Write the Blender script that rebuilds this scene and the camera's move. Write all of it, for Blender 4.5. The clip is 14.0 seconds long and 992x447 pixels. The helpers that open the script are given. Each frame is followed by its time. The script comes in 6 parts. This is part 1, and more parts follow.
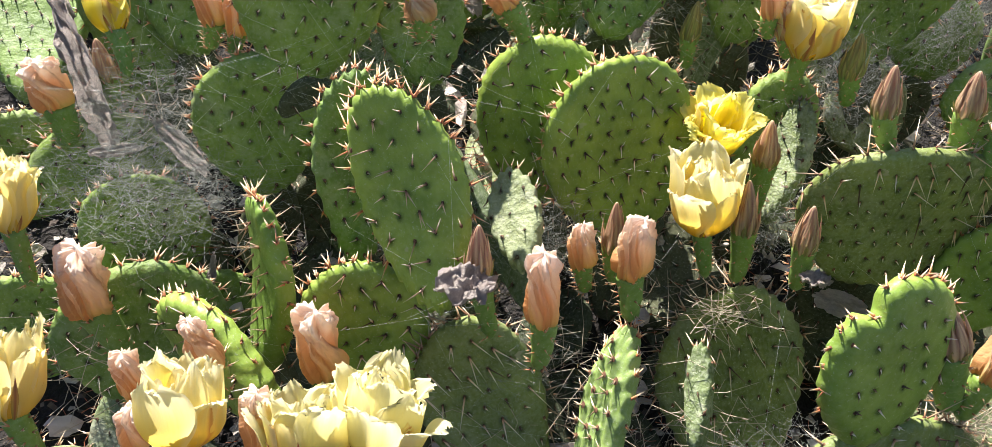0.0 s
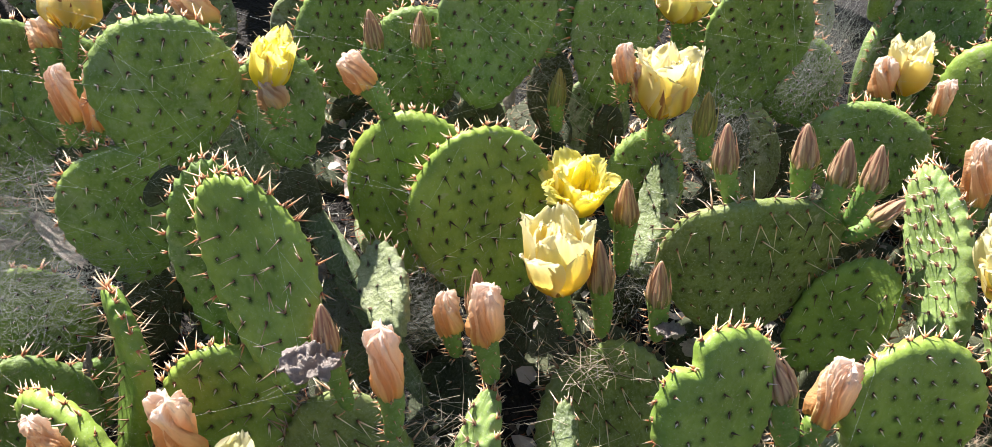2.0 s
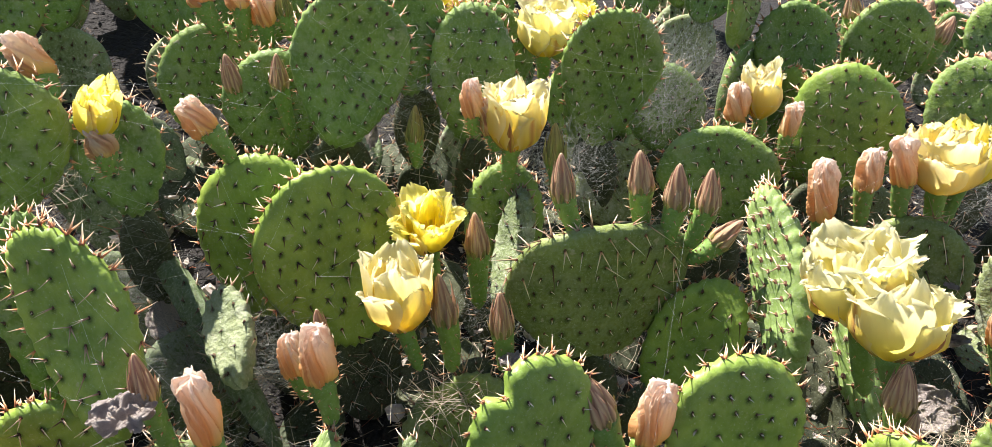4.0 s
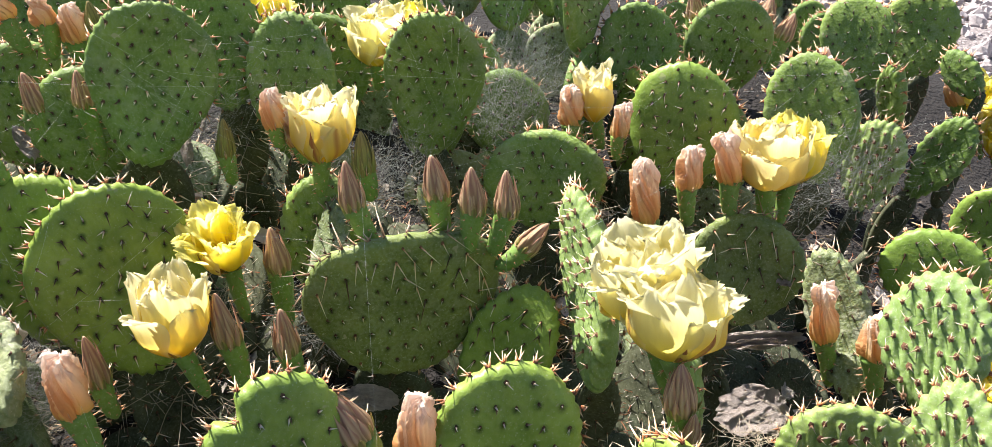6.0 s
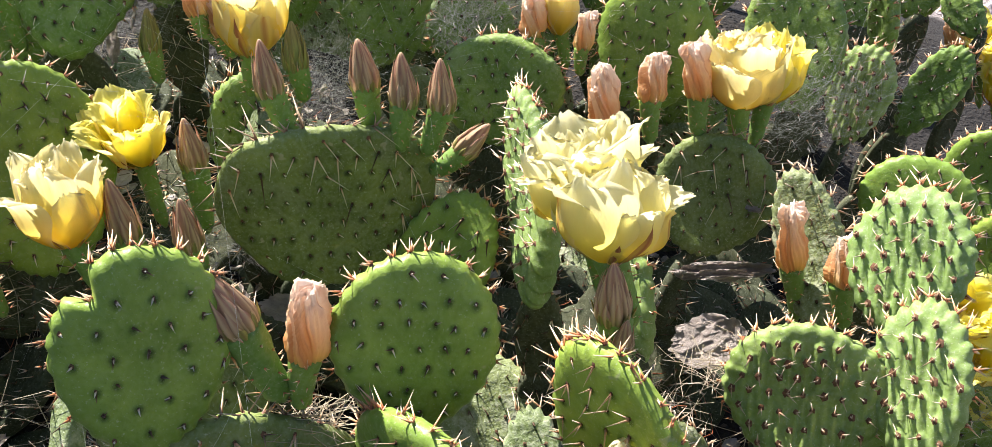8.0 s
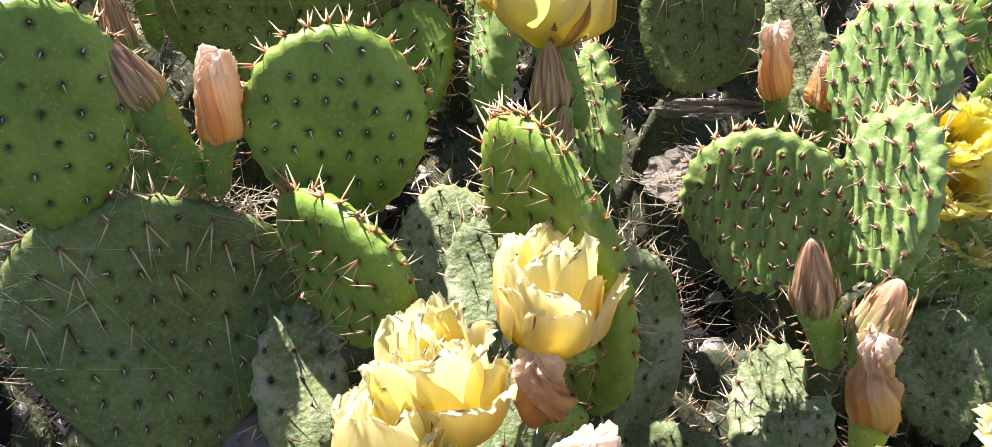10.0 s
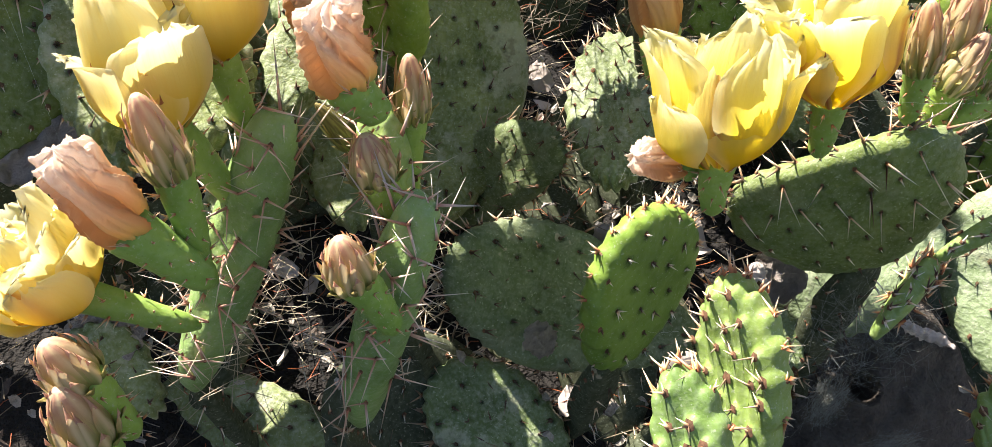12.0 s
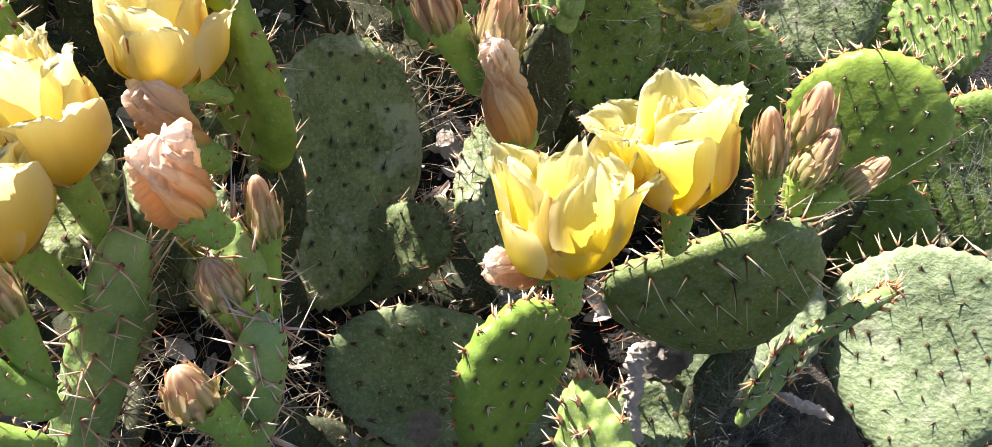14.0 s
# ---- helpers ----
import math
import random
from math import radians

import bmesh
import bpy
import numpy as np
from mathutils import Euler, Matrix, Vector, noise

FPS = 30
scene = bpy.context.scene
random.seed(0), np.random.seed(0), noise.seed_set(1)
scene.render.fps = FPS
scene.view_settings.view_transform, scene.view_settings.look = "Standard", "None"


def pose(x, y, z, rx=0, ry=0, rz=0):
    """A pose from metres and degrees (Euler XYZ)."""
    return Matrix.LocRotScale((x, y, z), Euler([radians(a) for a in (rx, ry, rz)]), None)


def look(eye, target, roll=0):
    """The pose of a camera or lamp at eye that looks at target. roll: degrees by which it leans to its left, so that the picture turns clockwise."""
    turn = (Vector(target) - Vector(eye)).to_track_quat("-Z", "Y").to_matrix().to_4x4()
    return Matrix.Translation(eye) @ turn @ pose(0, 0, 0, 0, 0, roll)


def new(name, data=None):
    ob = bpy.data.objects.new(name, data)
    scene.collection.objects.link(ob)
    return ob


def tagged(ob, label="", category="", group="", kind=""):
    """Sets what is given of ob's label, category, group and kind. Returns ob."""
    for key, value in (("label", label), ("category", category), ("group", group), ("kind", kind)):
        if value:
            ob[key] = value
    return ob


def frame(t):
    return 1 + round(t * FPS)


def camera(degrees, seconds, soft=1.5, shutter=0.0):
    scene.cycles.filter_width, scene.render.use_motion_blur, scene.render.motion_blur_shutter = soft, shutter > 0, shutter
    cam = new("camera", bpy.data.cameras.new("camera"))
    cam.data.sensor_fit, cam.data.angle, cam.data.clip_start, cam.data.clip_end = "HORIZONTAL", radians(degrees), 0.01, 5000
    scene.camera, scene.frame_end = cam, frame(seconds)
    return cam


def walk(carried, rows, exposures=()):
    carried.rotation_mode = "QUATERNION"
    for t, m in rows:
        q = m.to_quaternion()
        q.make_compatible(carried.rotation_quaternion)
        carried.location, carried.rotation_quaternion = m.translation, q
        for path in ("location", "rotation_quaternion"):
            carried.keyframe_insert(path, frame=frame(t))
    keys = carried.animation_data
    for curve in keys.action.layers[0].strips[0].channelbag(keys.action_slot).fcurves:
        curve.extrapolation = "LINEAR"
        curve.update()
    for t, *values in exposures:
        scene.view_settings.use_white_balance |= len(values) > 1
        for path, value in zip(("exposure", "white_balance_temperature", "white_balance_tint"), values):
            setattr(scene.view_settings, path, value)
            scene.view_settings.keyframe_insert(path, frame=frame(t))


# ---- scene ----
cam = camera(60.7, 14.0, soft=0.4)
PATH = [
    (0, (0.012, 0.0, 0.866), (-0.009, 1.636, -0.284), -0.1),
    (0.5, (0.046, -0.004, 0.876), (0.04, 1.652, -0.244), -1.0),
    (1, (0.077, -0.007, 0.887), (0.09, 1.667, -0.206), -1.6),
    (1.5, (0.1, -0.015, 0.893), (0.14, 1.675, -0.176), -1.9),
    (2, (0.12, -0.016, 0.895), (0.181, 1.686, -0.154), -2.2),
    (2.5, (0.152, -0.017, 0.896), (0.241, 1.697, -0.131), -2.2),
    (2.7, (0.166, -0.019, 0.898), (0.265, 1.698, -0.123), -2.4),
    (4.8, (0.296, -0.039, 0.882), (0.514, 1.704, -0.075), -3.4),
    (5, (0.316, -0.041, 0.878), (0.543, 1.703, -0.074), -3.6),
    (5.5, (0.368, -0.037, 0.868), (0.631, 1.703, -0.083), -3.7),
    (6, (0.41, -0.03, 0.856), (0.693, 1.709, -0.09), -3.7),
    (6.5, (0.447, -0.02, 0.836), (0.744, 1.718, -0.108), -3.6),
    (7, (0.476, -0.015, 0.819), (0.782, 1.722, -0.123), -3.5),
    (7.2, (0.478, -0.006, 0.806), (0.786, 1.731, -0.137), -3.4),
    (9.3, (0.518, -0.006, 0.68), (0.677, 1.647, -0.434), -0.6),
    (9.5, (0.531, -0.011, 0.674), (0.688, 1.639, -0.445), -1.2),
    (10, (0.555, -0.033, 0.642), (0.706, 1.59, -0.517), -2.9),
    (10.5, (0.589, -0.065, 0.601), (0.738, 1.512, -0.621), -3.7),
    (11, (0.616, -0.099, 0.551), (0.772, 1.428, -0.731), -4.6),
    (11.5, (0.636, -0.136, 0.504), (0.795, 1.342, -0.834), -5.8),
    (12, (0.646, -0.16, 0.496), (0.839, 1.303, -0.855), -6.0),
    (12.5, (0.663, -0.186, 0.499), (0.891, 1.281, -0.841), -6.0),
    (13, (0.68, -0.204, 0.51), (0.935, 1.263, -0.826), -5.9),
    (13.5, (0.705, -0.172, 0.535), (0.976, 1.295, -0.798), -5.5),
    (14, (0.726, -0.146, 0.54), (1.003, 1.328, -0.782), -5.1),
]
walk(cam, [(t, look(eye, target, roll)) for t, eye, target, roll in PATH], exposures=((0.0, 1.58, 6300, 16), (5.0, 1.55, 6300, 16), (9.5, 1.58, 6300, 16), (11.2, 1.74, 6560, 14), (14.0, 1.70, 6560, 15)))

# ---- world and light ----
SUN_EL, SUN_AZ = 57.0, 32.0          # degrees; azimuth to the left of straight ahead (+y)
sun_way = Vector((-math.sin(radians(SUN_AZ)) * math.cos(radians(SUN_EL)), math.cos(radians(SUN_AZ)) * math.cos(radians(SUN_EL)), math.sin(radians(SUN_EL))))
world = bpy.data.worlds.new("sky")
scene.world = world
world.use_nodes = True
wn = world.node_tree.nodes
sky = wn.new("ShaderNodeTexSky")
sky.sky_type, sky.sun_disc = "NISHITA", False
sky.sun_elevation, sky.sun_rotation = radians(SUN_EL), radians(-SUN_AZ)
wn["Background"].inputs["Strength"].default_value = 0.05
world.node_tree.links.new(sky.outputs[0], wn["Background"].inputs["Color"])
sun = new("sun", bpy.data.lights.new("sun", "SUN"))
sun.data.energy, sun.data.angle, sun.data.color = 5.0, radians(0.53), (1.0, 0.95, 0.86)
sun.matrix_world = look(sun_way * 5, (0, 0, 0))


# ---- materials ----
def material(name):
    m = bpy.data.materials.new(name)
    m.use_nodes = True
    return m, m.node_tree, m.node_tree.nodes["Principled BSDF"]


def node(tree, kind, **values):
    n = tree.nodes.new(kind)
    for key, value in values.items():
        n.inputs[key.replace("_", " ")].default_value = value
    return n


def ramp(tree, source, stops):
    r = tree.nodes.new("ShaderNodeValToRGB")
    while len(r.color_ramp.elements) < len(stops):
        r.color_ramp.elements.new(0.5)
    for e, (at, colour) in zip(r.color_ramp.elements, stops):
        e.position, e.color = at, (*colour, 1)
    tree.links.new(source, r.inputs[0])
    return r.outputs[0]


def noise_tex(tree, scale, detail=4, coords="Object", rough=0.6):
    c = tree.nodes.new("ShaderNodeTexCoord")
    n = node(tree, "ShaderNodeTexNoise", Scale=scale, Detail=detail, Roughness=rough)
    tree.links.new(c.outputs[coords], n.inputs["Vector"])
    return n


def mix(tree, factor, a, b, blend="MIX"):
    m = tree.nodes.new("ShaderNodeMix")
    m.data_type, m.blend_type = "RGBA", blend
    for socket, value in ((m.inputs["Factor"], factor), (m.inputs["A"], a), (m.inputs["B"], b)):
        if isinstance(value, (int, float)):
            socket.default_value = value
        elif isinstance(value, tuple):
            socket.default_value = (*value, 1)
        else:
            tree.links.new(value, socket)
    return m.outputs["Result"]


def relief(tree, shader, height, strength, distance):
    b = node(tree, "ShaderNodeBump", Strength=strength, Distance=distance)
    tree.links.new(height, b.inputs["Height"])
    tree.links.new(b.outputs[0], shader.inputs["Normal"])


def pad_material(name, dark, light, dust, scar, rough, bleach=0.0, grit=0.16):
    """Waxy cactus skin: broad mottling, fine grain, dusty bloom, corky scars; each pad differs a little."""
    m, t, s = material(name)
    broad, fine, spots, fleck = noise_tex(t, 16, 5), noise_tex(t, 260, 3), noise_tex(t, 55, 2), noise_tex(t, 420, 2)
    info = t.nodes.new("ShaderNodeObjectInfo")
    skin = ramp(t, broad.outputs[0], [(0.32, tuple(0.82 * c for c in dark)), (0.5, tuple((a + b) / 2 for a, b in zip(dark, light))), (0.68, tuple(1.12 * c for c in light))])
    tone = ramp(t, info.outputs["Random"], [(0.0, (0.78, 0.86, 0.8)), (0.5, (1, 1, 1)), (1.0, (1.10, 1.06, 0.94))])
    skin = mix(t, 1.0, skin, tone, "MULTIPLY")
    bloom = ramp(t, fine.outputs[0], [(0.42, (0, 0, 0)), (0.75, (dust, dust, dust))])
    skin = mix(t, bloom, skin, (0.42, 0.46, 0.36))
    specks = ramp(t, fleck.outputs[0], [(0.63, (0, 0, 0)), (0.70, (0.28 + 0.9 * dust,) * 3)])
    skin = mix(t, specks, skin, (0.46, 0.50, 0.36))
    pores = ramp(t, fleck.outputs[0], [(0.27, (0.28, 0.28, 0.28)), (0.34, (0, 0, 0))])
    skin = mix(t, pores, skin, tuple(0.4 * c for c in dark))
    if bleach:
        patch = noise_tex(t, 11, 6, rough=0.75)
        skin = mix(t, ramp(t, patch.outputs[0], [(0.50, (0, 0, 0)), (0.56, (bleach, bleach, bleach))]), skin, (0.44, 0.45, 0.34))
        rot = noise_tex(t, 23, 4, rough=0.7)
        skin = mix(t, ramp(t, rot.outputs[0], [(0.60, (0, 0, 0)), (0.64, (0.8 * bleach, 0.8 * bleach, 0.8 * bleach))]), skin, (0.10, 0.085, 0.05))
    cork = ramp(t, spots.outputs[0], [(0.70, (0, 0, 0)), (0.73, (scar, scar, scar))])
    skin = mix(t, cork, skin, (0.42, 0.38, 0.27))
    t.links.new(skin, s.inputs["Base Color"])
    s.inputs["Roughness"].default_value = rough
    s.inputs["Specular IOR Level"].default_value = 0.22
    rough_skin = t.nodes.new("ShaderNodeMath")
    rough_skin.operation = "MULTIPLY_ADD"
    rough_skin.inputs[1].default_value = 2.5
    t.links.new(spots.outputs[0], rough_skin.inputs[0])
    t.links.new(fine.outputs[0], rough_skin.inputs[2])
    relief(t, s, rough_skin.outputs[0], grit, 0.004)
    return m


PAD_GREEN = pad_material("cactus_skin_fresh", (0.164, 0.266, 0.038), (0.256, 0.358, 0.062), 0.10, 0.35, 0.40)
PAD_WEB = pad_material("cactus_skin_dusty", (0.126, 0.216, 0.036), (0.212, 0.308, 0.060), 0.18, 0.6, 0.55, 0.14, 0.3)
# Corky skin of the low joints, taken darker so the gaps look shaded.
PAD_DARK = pad_material("cactus_skin_corky_shade", (0.044, 0.052, 0.027), (0.080, 0.088, 0.048), 0.12, 0.6, 0.85)
PAD_OLD = pad_material("cactus_skin_old", (0.125, 0.165, 0.058), (0.235, 0.28, 0.118), 0.40, 0.9, 0.55, 0.55, 0.45)


def along(tree):
    """The coordinate that runs from a part's foot (0) to its tip (1), and the one across it."""
    uv = tree.nodes.new("ShaderNodeUVMap")
    sep = tree.nodes.new("ShaderNodeSeparateXYZ")
    tree.links.new(uv.outputs[0], sep.inputs[0])
    return sep.outputs["Y"], sep.outputs["X"]


def spine_material(name, stops):
    m, t, s = material(name)
    v, u = along(t)
    t.links.new(ramp(t, v, stops), s.inputs["Base Color"])
    s.inputs["Roughness"].default_value = 0.45
    return m


SPINE_RED = spine_material("spine_rust", [(0.0, (0.34, 0.09, 0.03)), (0.3, (0.58, 0.26, 0.11)), (0.65, (0.72, 0.54, 0.34)), (1.0, (0.78, 0.68, 0.52))])
SPINE_PALE = spine_material("spine_straw", [(0.0, (0.16, 0.05, 0.025)), (0.25, (0.42, 0.27, 0.15)), (1.0, (0.72, 0.64, 0.50))])
SPINE_DARK = spine_material("spine_brown", [(0.0, (0.035, 0.018, 0.01)), (0.5, (0.10, 0.045, 0.02)), (1.0, (0.35, 0.26, 0.17))])


def mixed_spines(name, share):
    """Old dark and young straw-coloured spines side by side."""
    m, t, s = material(name)
    v, u = along(t)
    geo = t.nodes.new("ShaderNodeNewGeometry")
    dark = ramp(t, v, [(0.0, (0.03, 0.015, 0.008)), (0.5, (0.09, 0.04, 0.02)), (1.0, (0.30, 0.22, 0.14))])
    straw = ramp(t, v, [(0.0, (0.34, 0.10, 0.04)), (0.15, (0.60, 0.42, 0.26)), (0.5, (0.80, 0.74, 0.62)), (1.0, (0.86, 0.82, 0.74))])
    pick = ramp(t, geo.outputs["Random Per Island"], [(share - 0.01, (0, 0, 0)), (share + 0.01, (1, 1, 1))])
    t.links.new(mix(t, pick, dark, straw), s.inputs["Base Color"])
    s.inputs["Roughness"].default_value = 0.4
    return m


SPINE_STEM = spine_material("spine_long_rosy", [(0.0, (0.34, 0.12, 0.07)), (0.25, (0.60, 0.36, 0.26)), (0.6, (0.78, 0.64, 0.52)), (1.0, (0.86, 0.80, 0.72))])
SPINE_FACE = mixed_spines("spine_mixed", 0.48)
SPINE_LONG = mixed_spines("spine_mostly_straw", 0.18)
# Dark disc round each areole: skin stain and its soft shadow in one colour.
STAIN_SHADE, _t, _s = material("areole_stain_shade")
_s.inputs["Base Color"].default_value = (0.022, 0.045, 0.012, 1)
_s.inputs["Roughness"].default_value = 0.55
_v, _u = along(_t)
_edge = _t.nodes.new("ShaderNodeTexCoord")
_grain = noise_tex(_t, 500, 2)
_fade = _t.nodes.new("ShaderNodeMath")
_fade.operation = "MULTIPLY"
_t.links.new(ramp(_t, _v, [(0.0, (0, 0, 0)), (0.35, (0.22, 0.22, 0.22)), (1.0, (0.85, 0.85, 0.85))]), _fade.inputs[0])
_t.links.new(ramp(_t, _grain.outputs[0], [(0.25, (0.5, 0.5, 0.5)), (0.6, (1, 1, 1))]), _fade.inputs[1])
_t.links.new(_fade.outputs[0], _s.inputs["Alpha"])
AREOLE, _t, _s = material("areole_felt")
_n = noise_tex(_t, 400, 2)
_t.links.new(ramp(_t, _n.outputs[0], [(0.3, (0.07, 0.035, 0.018)), (0.7, (0.20, 0.10, 0.05))]), _s.inputs["Base Color"])
_s.inputs["Roughness"].default_value = 0.9


def petal_material(name, stops, vein, clear, edge, rim=None, rib=0.55):
    """Thin tissue that lets light through: colour along the petal, fine lengthwise veins, a paler crumpled rim, a streaked midrib."""
    m, t, s = material(name)
    v, u = along(t)
    uv = t.nodes.new("ShaderNodeUVMap")
    stretch = node(t, "ShaderNodeMapping", Scale=(7.0, 0.7, 1.0))
    grain = node(t, "ShaderNodeTexNoise", Scale=2.2, Detail=5, Roughness=0.65)
    blotch = noise_tex(t, 3.0, 3)
    t.links.new(uv.outputs[0], stretch.inputs[0])
    t.links.new(stretch.outputs[0], grain.inputs["Vector"])
    mid = t.nodes.new("ShaderNodeMath")
    mid.operation = "ABSOLUTE"
    t.links.new(u, mid.inputs[0])
    colour = ramp(t, v, stops)
    colour = mix(t, ramp(t, grain.outputs[0], [(0.45, (0, 0, 0)), (0.75, (0.28, 0.28, 0.28))]), colour, vein)
    colour = mix(t, ramp(t, blotch.outputs[0], [(0.5, (0, 0, 0)), (0.75, (0.3, 0.3, 0.3))]), colour, vein)
    if rim:
        colour = mix(t, ramp(t, mid.outputs[0], [(0.55, (0, 0, 0)), (1.0, (0.75, 0.75, 0.75))]), colour, rim)
    if edge:
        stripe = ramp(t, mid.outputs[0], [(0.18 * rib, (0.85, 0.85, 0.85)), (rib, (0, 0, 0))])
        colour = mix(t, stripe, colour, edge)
    t.links.new(colour, s.inputs["Base Color"])
    s.inputs["Roughness"].default_value = 0.55
    s.inputs["Specular IOR Level"].default_value = 0.2
    thin = t.nodes.new("ShaderNodeBsdfTranslucent")
    t.links.new(colour, thin.inputs[0])
    both = t.nodes.new("ShaderNodeMixShader")
    both.inputs[0].default_value = clear
    t.links.new(s.outputs[0], both.inputs[1])
    t.links.new(thin.outputs[0], both.inputs[2])
    t.links.new(both.outputs[0], t.nodes["Material Output"].inputs[0])
    relief(t, s, grain.outputs[0], 0.28, 0.01)
    return m


PETAL = {
    "butter": petal_material("petal_butter", [(0.0, (0.80, 0.60, 0.01)), (0.35, (0.86, 0.72, 0.03)), (0.65, (0.88, 0.79, 0.17)), (0.9, (0.89, 0.84, 0.46)), (1.0, (0.90, 0.87, 0.62))], (0.87, 0.72, 0.08), 0.60, None, (0.90, 0.86, 0.56)),
    "yellow": petal_material("petal_lemon", [(0.0, (0.88, 0.72, 0.03)), (0.5, (0.95, 0.86, 0.08)), (1.0, (0.96, 0.91, 0.34))], (0.95, 0.82, 0.08), 0.62, None, (0.95, 0.90, 0.42)),
    "pale": petal_material("petal_cream", [(0.0, (0.81, 0.67, 0.05)), (0.3, (0.87, 0.78, 0.17)), (0.6, (0.88, 0.83, 0.40)), (1.0, (0.89, 0.86, 0.60))], (0.87, 0.77, 0.26), 0.62, None, (0.89, 0.85, 0.58)),
    "cream": petal_material("petal_ivory", [(0.0, (0.84, 0.64, 0.08)), (0.45, (0.88, 0.77, 0.28)), (1.0, (0.90, 0.84, 0.52))], (0.88, 0.72, 0.23), 0.62, None, (0.89, 0.83, 0.52)),
    "apricot": petal_material("petal_apricot", [(0.0, (0.82, 0.56, 0.02)), (0.3, (0.86, 0.69, 0.10)), (0.6, (0.88, 0.78, 0.28)), (0.88, (0.89, 0.84, 0.50)), (1.0, (0.90, 0.87, 0.64))], (0.87, 0.66, 0.13), 0.62, None, (0.90, 0.86, 0.60)),
}
SEPAL = petal_material("sepal_streaked", [(0.0, (0.36, 0.32, 0.06)), (0.4, (0.62, 0.42, 0.10)), (1.0, (0.46, 0.22, 0.10))], (0.52, 0.26, 0.09), 0.3, (0.36, 0.13, 0.06))
STREAKED = petal_material("petal_streaked", [(0.0, (0.66, 0.54, 0.05)), (0.5, (0.88, 0.72, 0.15)), (1.0, (0.91, 0.80, 0.36))], (0.86, 0.64, 0.14), 0.55, (0.62, 0.34, 0.11), (0.92, 0.84, 0.46), 0.26)
BUD = petal_material("bud_scale", [(0.0, (0.30, 0.30, 0.08)), (0.25, (0.48, 0.32, 0.16)), (0.65, (0.47, 0.26, 0.17)), (1.0, (0.48, 0.27, 0.20))], (0.26, 0.12, 0.08), 0.28, (0.68, 0.50, 0.29))
BUD_GREEN = petal_material("bud_scale_green", [(0.0, (0.14, 0.22, 0.05)), (0.5, (0.34, 0.33, 0.09)), (1.0, (0.45, 0.34, 0.13))], (0.30, 0.24, 0.08), 0.15, (0.22, 0.18, 0.06))
BUD_TAN = petal_material("bud_scale_tan", [(0.0, (0.24, 0.36, 0.08)), (0.35, (0.48, 0.46, 0.16)), (0.6, (0.62, 0.46, 0.22)), (0.85, (0.68, 0.42, 0.28)), (1.0, (0.70, 0.40, 0.30))], (0.46, 0.26, 0.13), 0.40, (0.84, 0.68, 0.40))
BUD = {"brown": BUD, "green": BUD_GREEN, "tan": BUD_TAN}
# The edge stripe falls in the fold valleys: crease shade painted as brown.
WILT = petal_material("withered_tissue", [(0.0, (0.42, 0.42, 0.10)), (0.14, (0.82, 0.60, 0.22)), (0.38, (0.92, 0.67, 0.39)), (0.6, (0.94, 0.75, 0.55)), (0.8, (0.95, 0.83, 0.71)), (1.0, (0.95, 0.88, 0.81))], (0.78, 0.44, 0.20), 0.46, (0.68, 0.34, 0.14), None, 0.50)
STAMEN, _t, _s = material("stamen_gold")
_s.inputs["Base Color"].default_value = (0.92, 0.74, 0.12, 1)
PAD_RIDGE = pad_material("cactus_skin_ridged", (0.165, 0.26, 0.06), (0.26, 0.36, 0.105), 0.25, 0.4, 0.5)
PAD_STEM = pad_material("cactus_skin_stem", (0.18, 0.30, 0.08), (0.29, 0.41, 0.14), 0.25, 0.4, 0.42, 0.0, 0.3)
PAD_DEEP = pad_material("cactus_skin_deep", (0.118, 0.166, 0.040), (0.185, 0.236, 0.062), 0.22, 0.5, 0.5, 0.1, 0.3)
# Darker copy of old skin, with the inner joints' deep shade in its colour.
PAD_DIM = pad_material("cactus_skin_dim_shade", (0.085, 0.125, 0.046), (0.150, 0.190, 0.082), 0.28, 0.8, 0.6, 0.14, 0.3)
PAD_BARE = pad_material("cactus_skin_bleached", (0.190, 0.240, 0.115), (0.300, 0.345, 0.195), 0.30, 0.6, 0.6, 0.34, 0.45)
# Brighter ovary skin: the light on the front plants is in its colour.
OVARY_LIT = pad_material("ovary_skin_lit", (0.23, 0.37, 0.065), (0.32, 0.46, 0.10), 0.15, 0.3, 0.45)
OVARY = pad_material("ovary_skin", (0.13, 0.235, 0.040), (0.21, 0.32, 0.068), 0.15, 0.3, 0.45)


def plain(name, a, b, scale, rough=0.9, bump=0.5, depth=0.01):
    m, t, s = material(name)
    big, small = noise_tex(t, scale, 5), noise_tex(t, scale * 9, 3)
    colour = ramp(t, big.outputs[0], [(0.3, a), (0.7, b)])
    colour = mix(t, 0.35, colour, ramp(t, small.outputs[0], [(0.3, a), (0.75, b)]))
    t.links.new(colour, s.inputs["Base Color"])
    s.inputs["Roughness"].default_value = rough
    relief(t, s, small.outputs[0], bump, depth)
    return m


# Near-black tone: the shade under the pads is put into the soil colour.
SOIL = plain("soil_shade_dark", (0.006, 0.005, 0.004), (0.020, 0.016, 0.012), 9, 0.95, 0.9, 0.02)


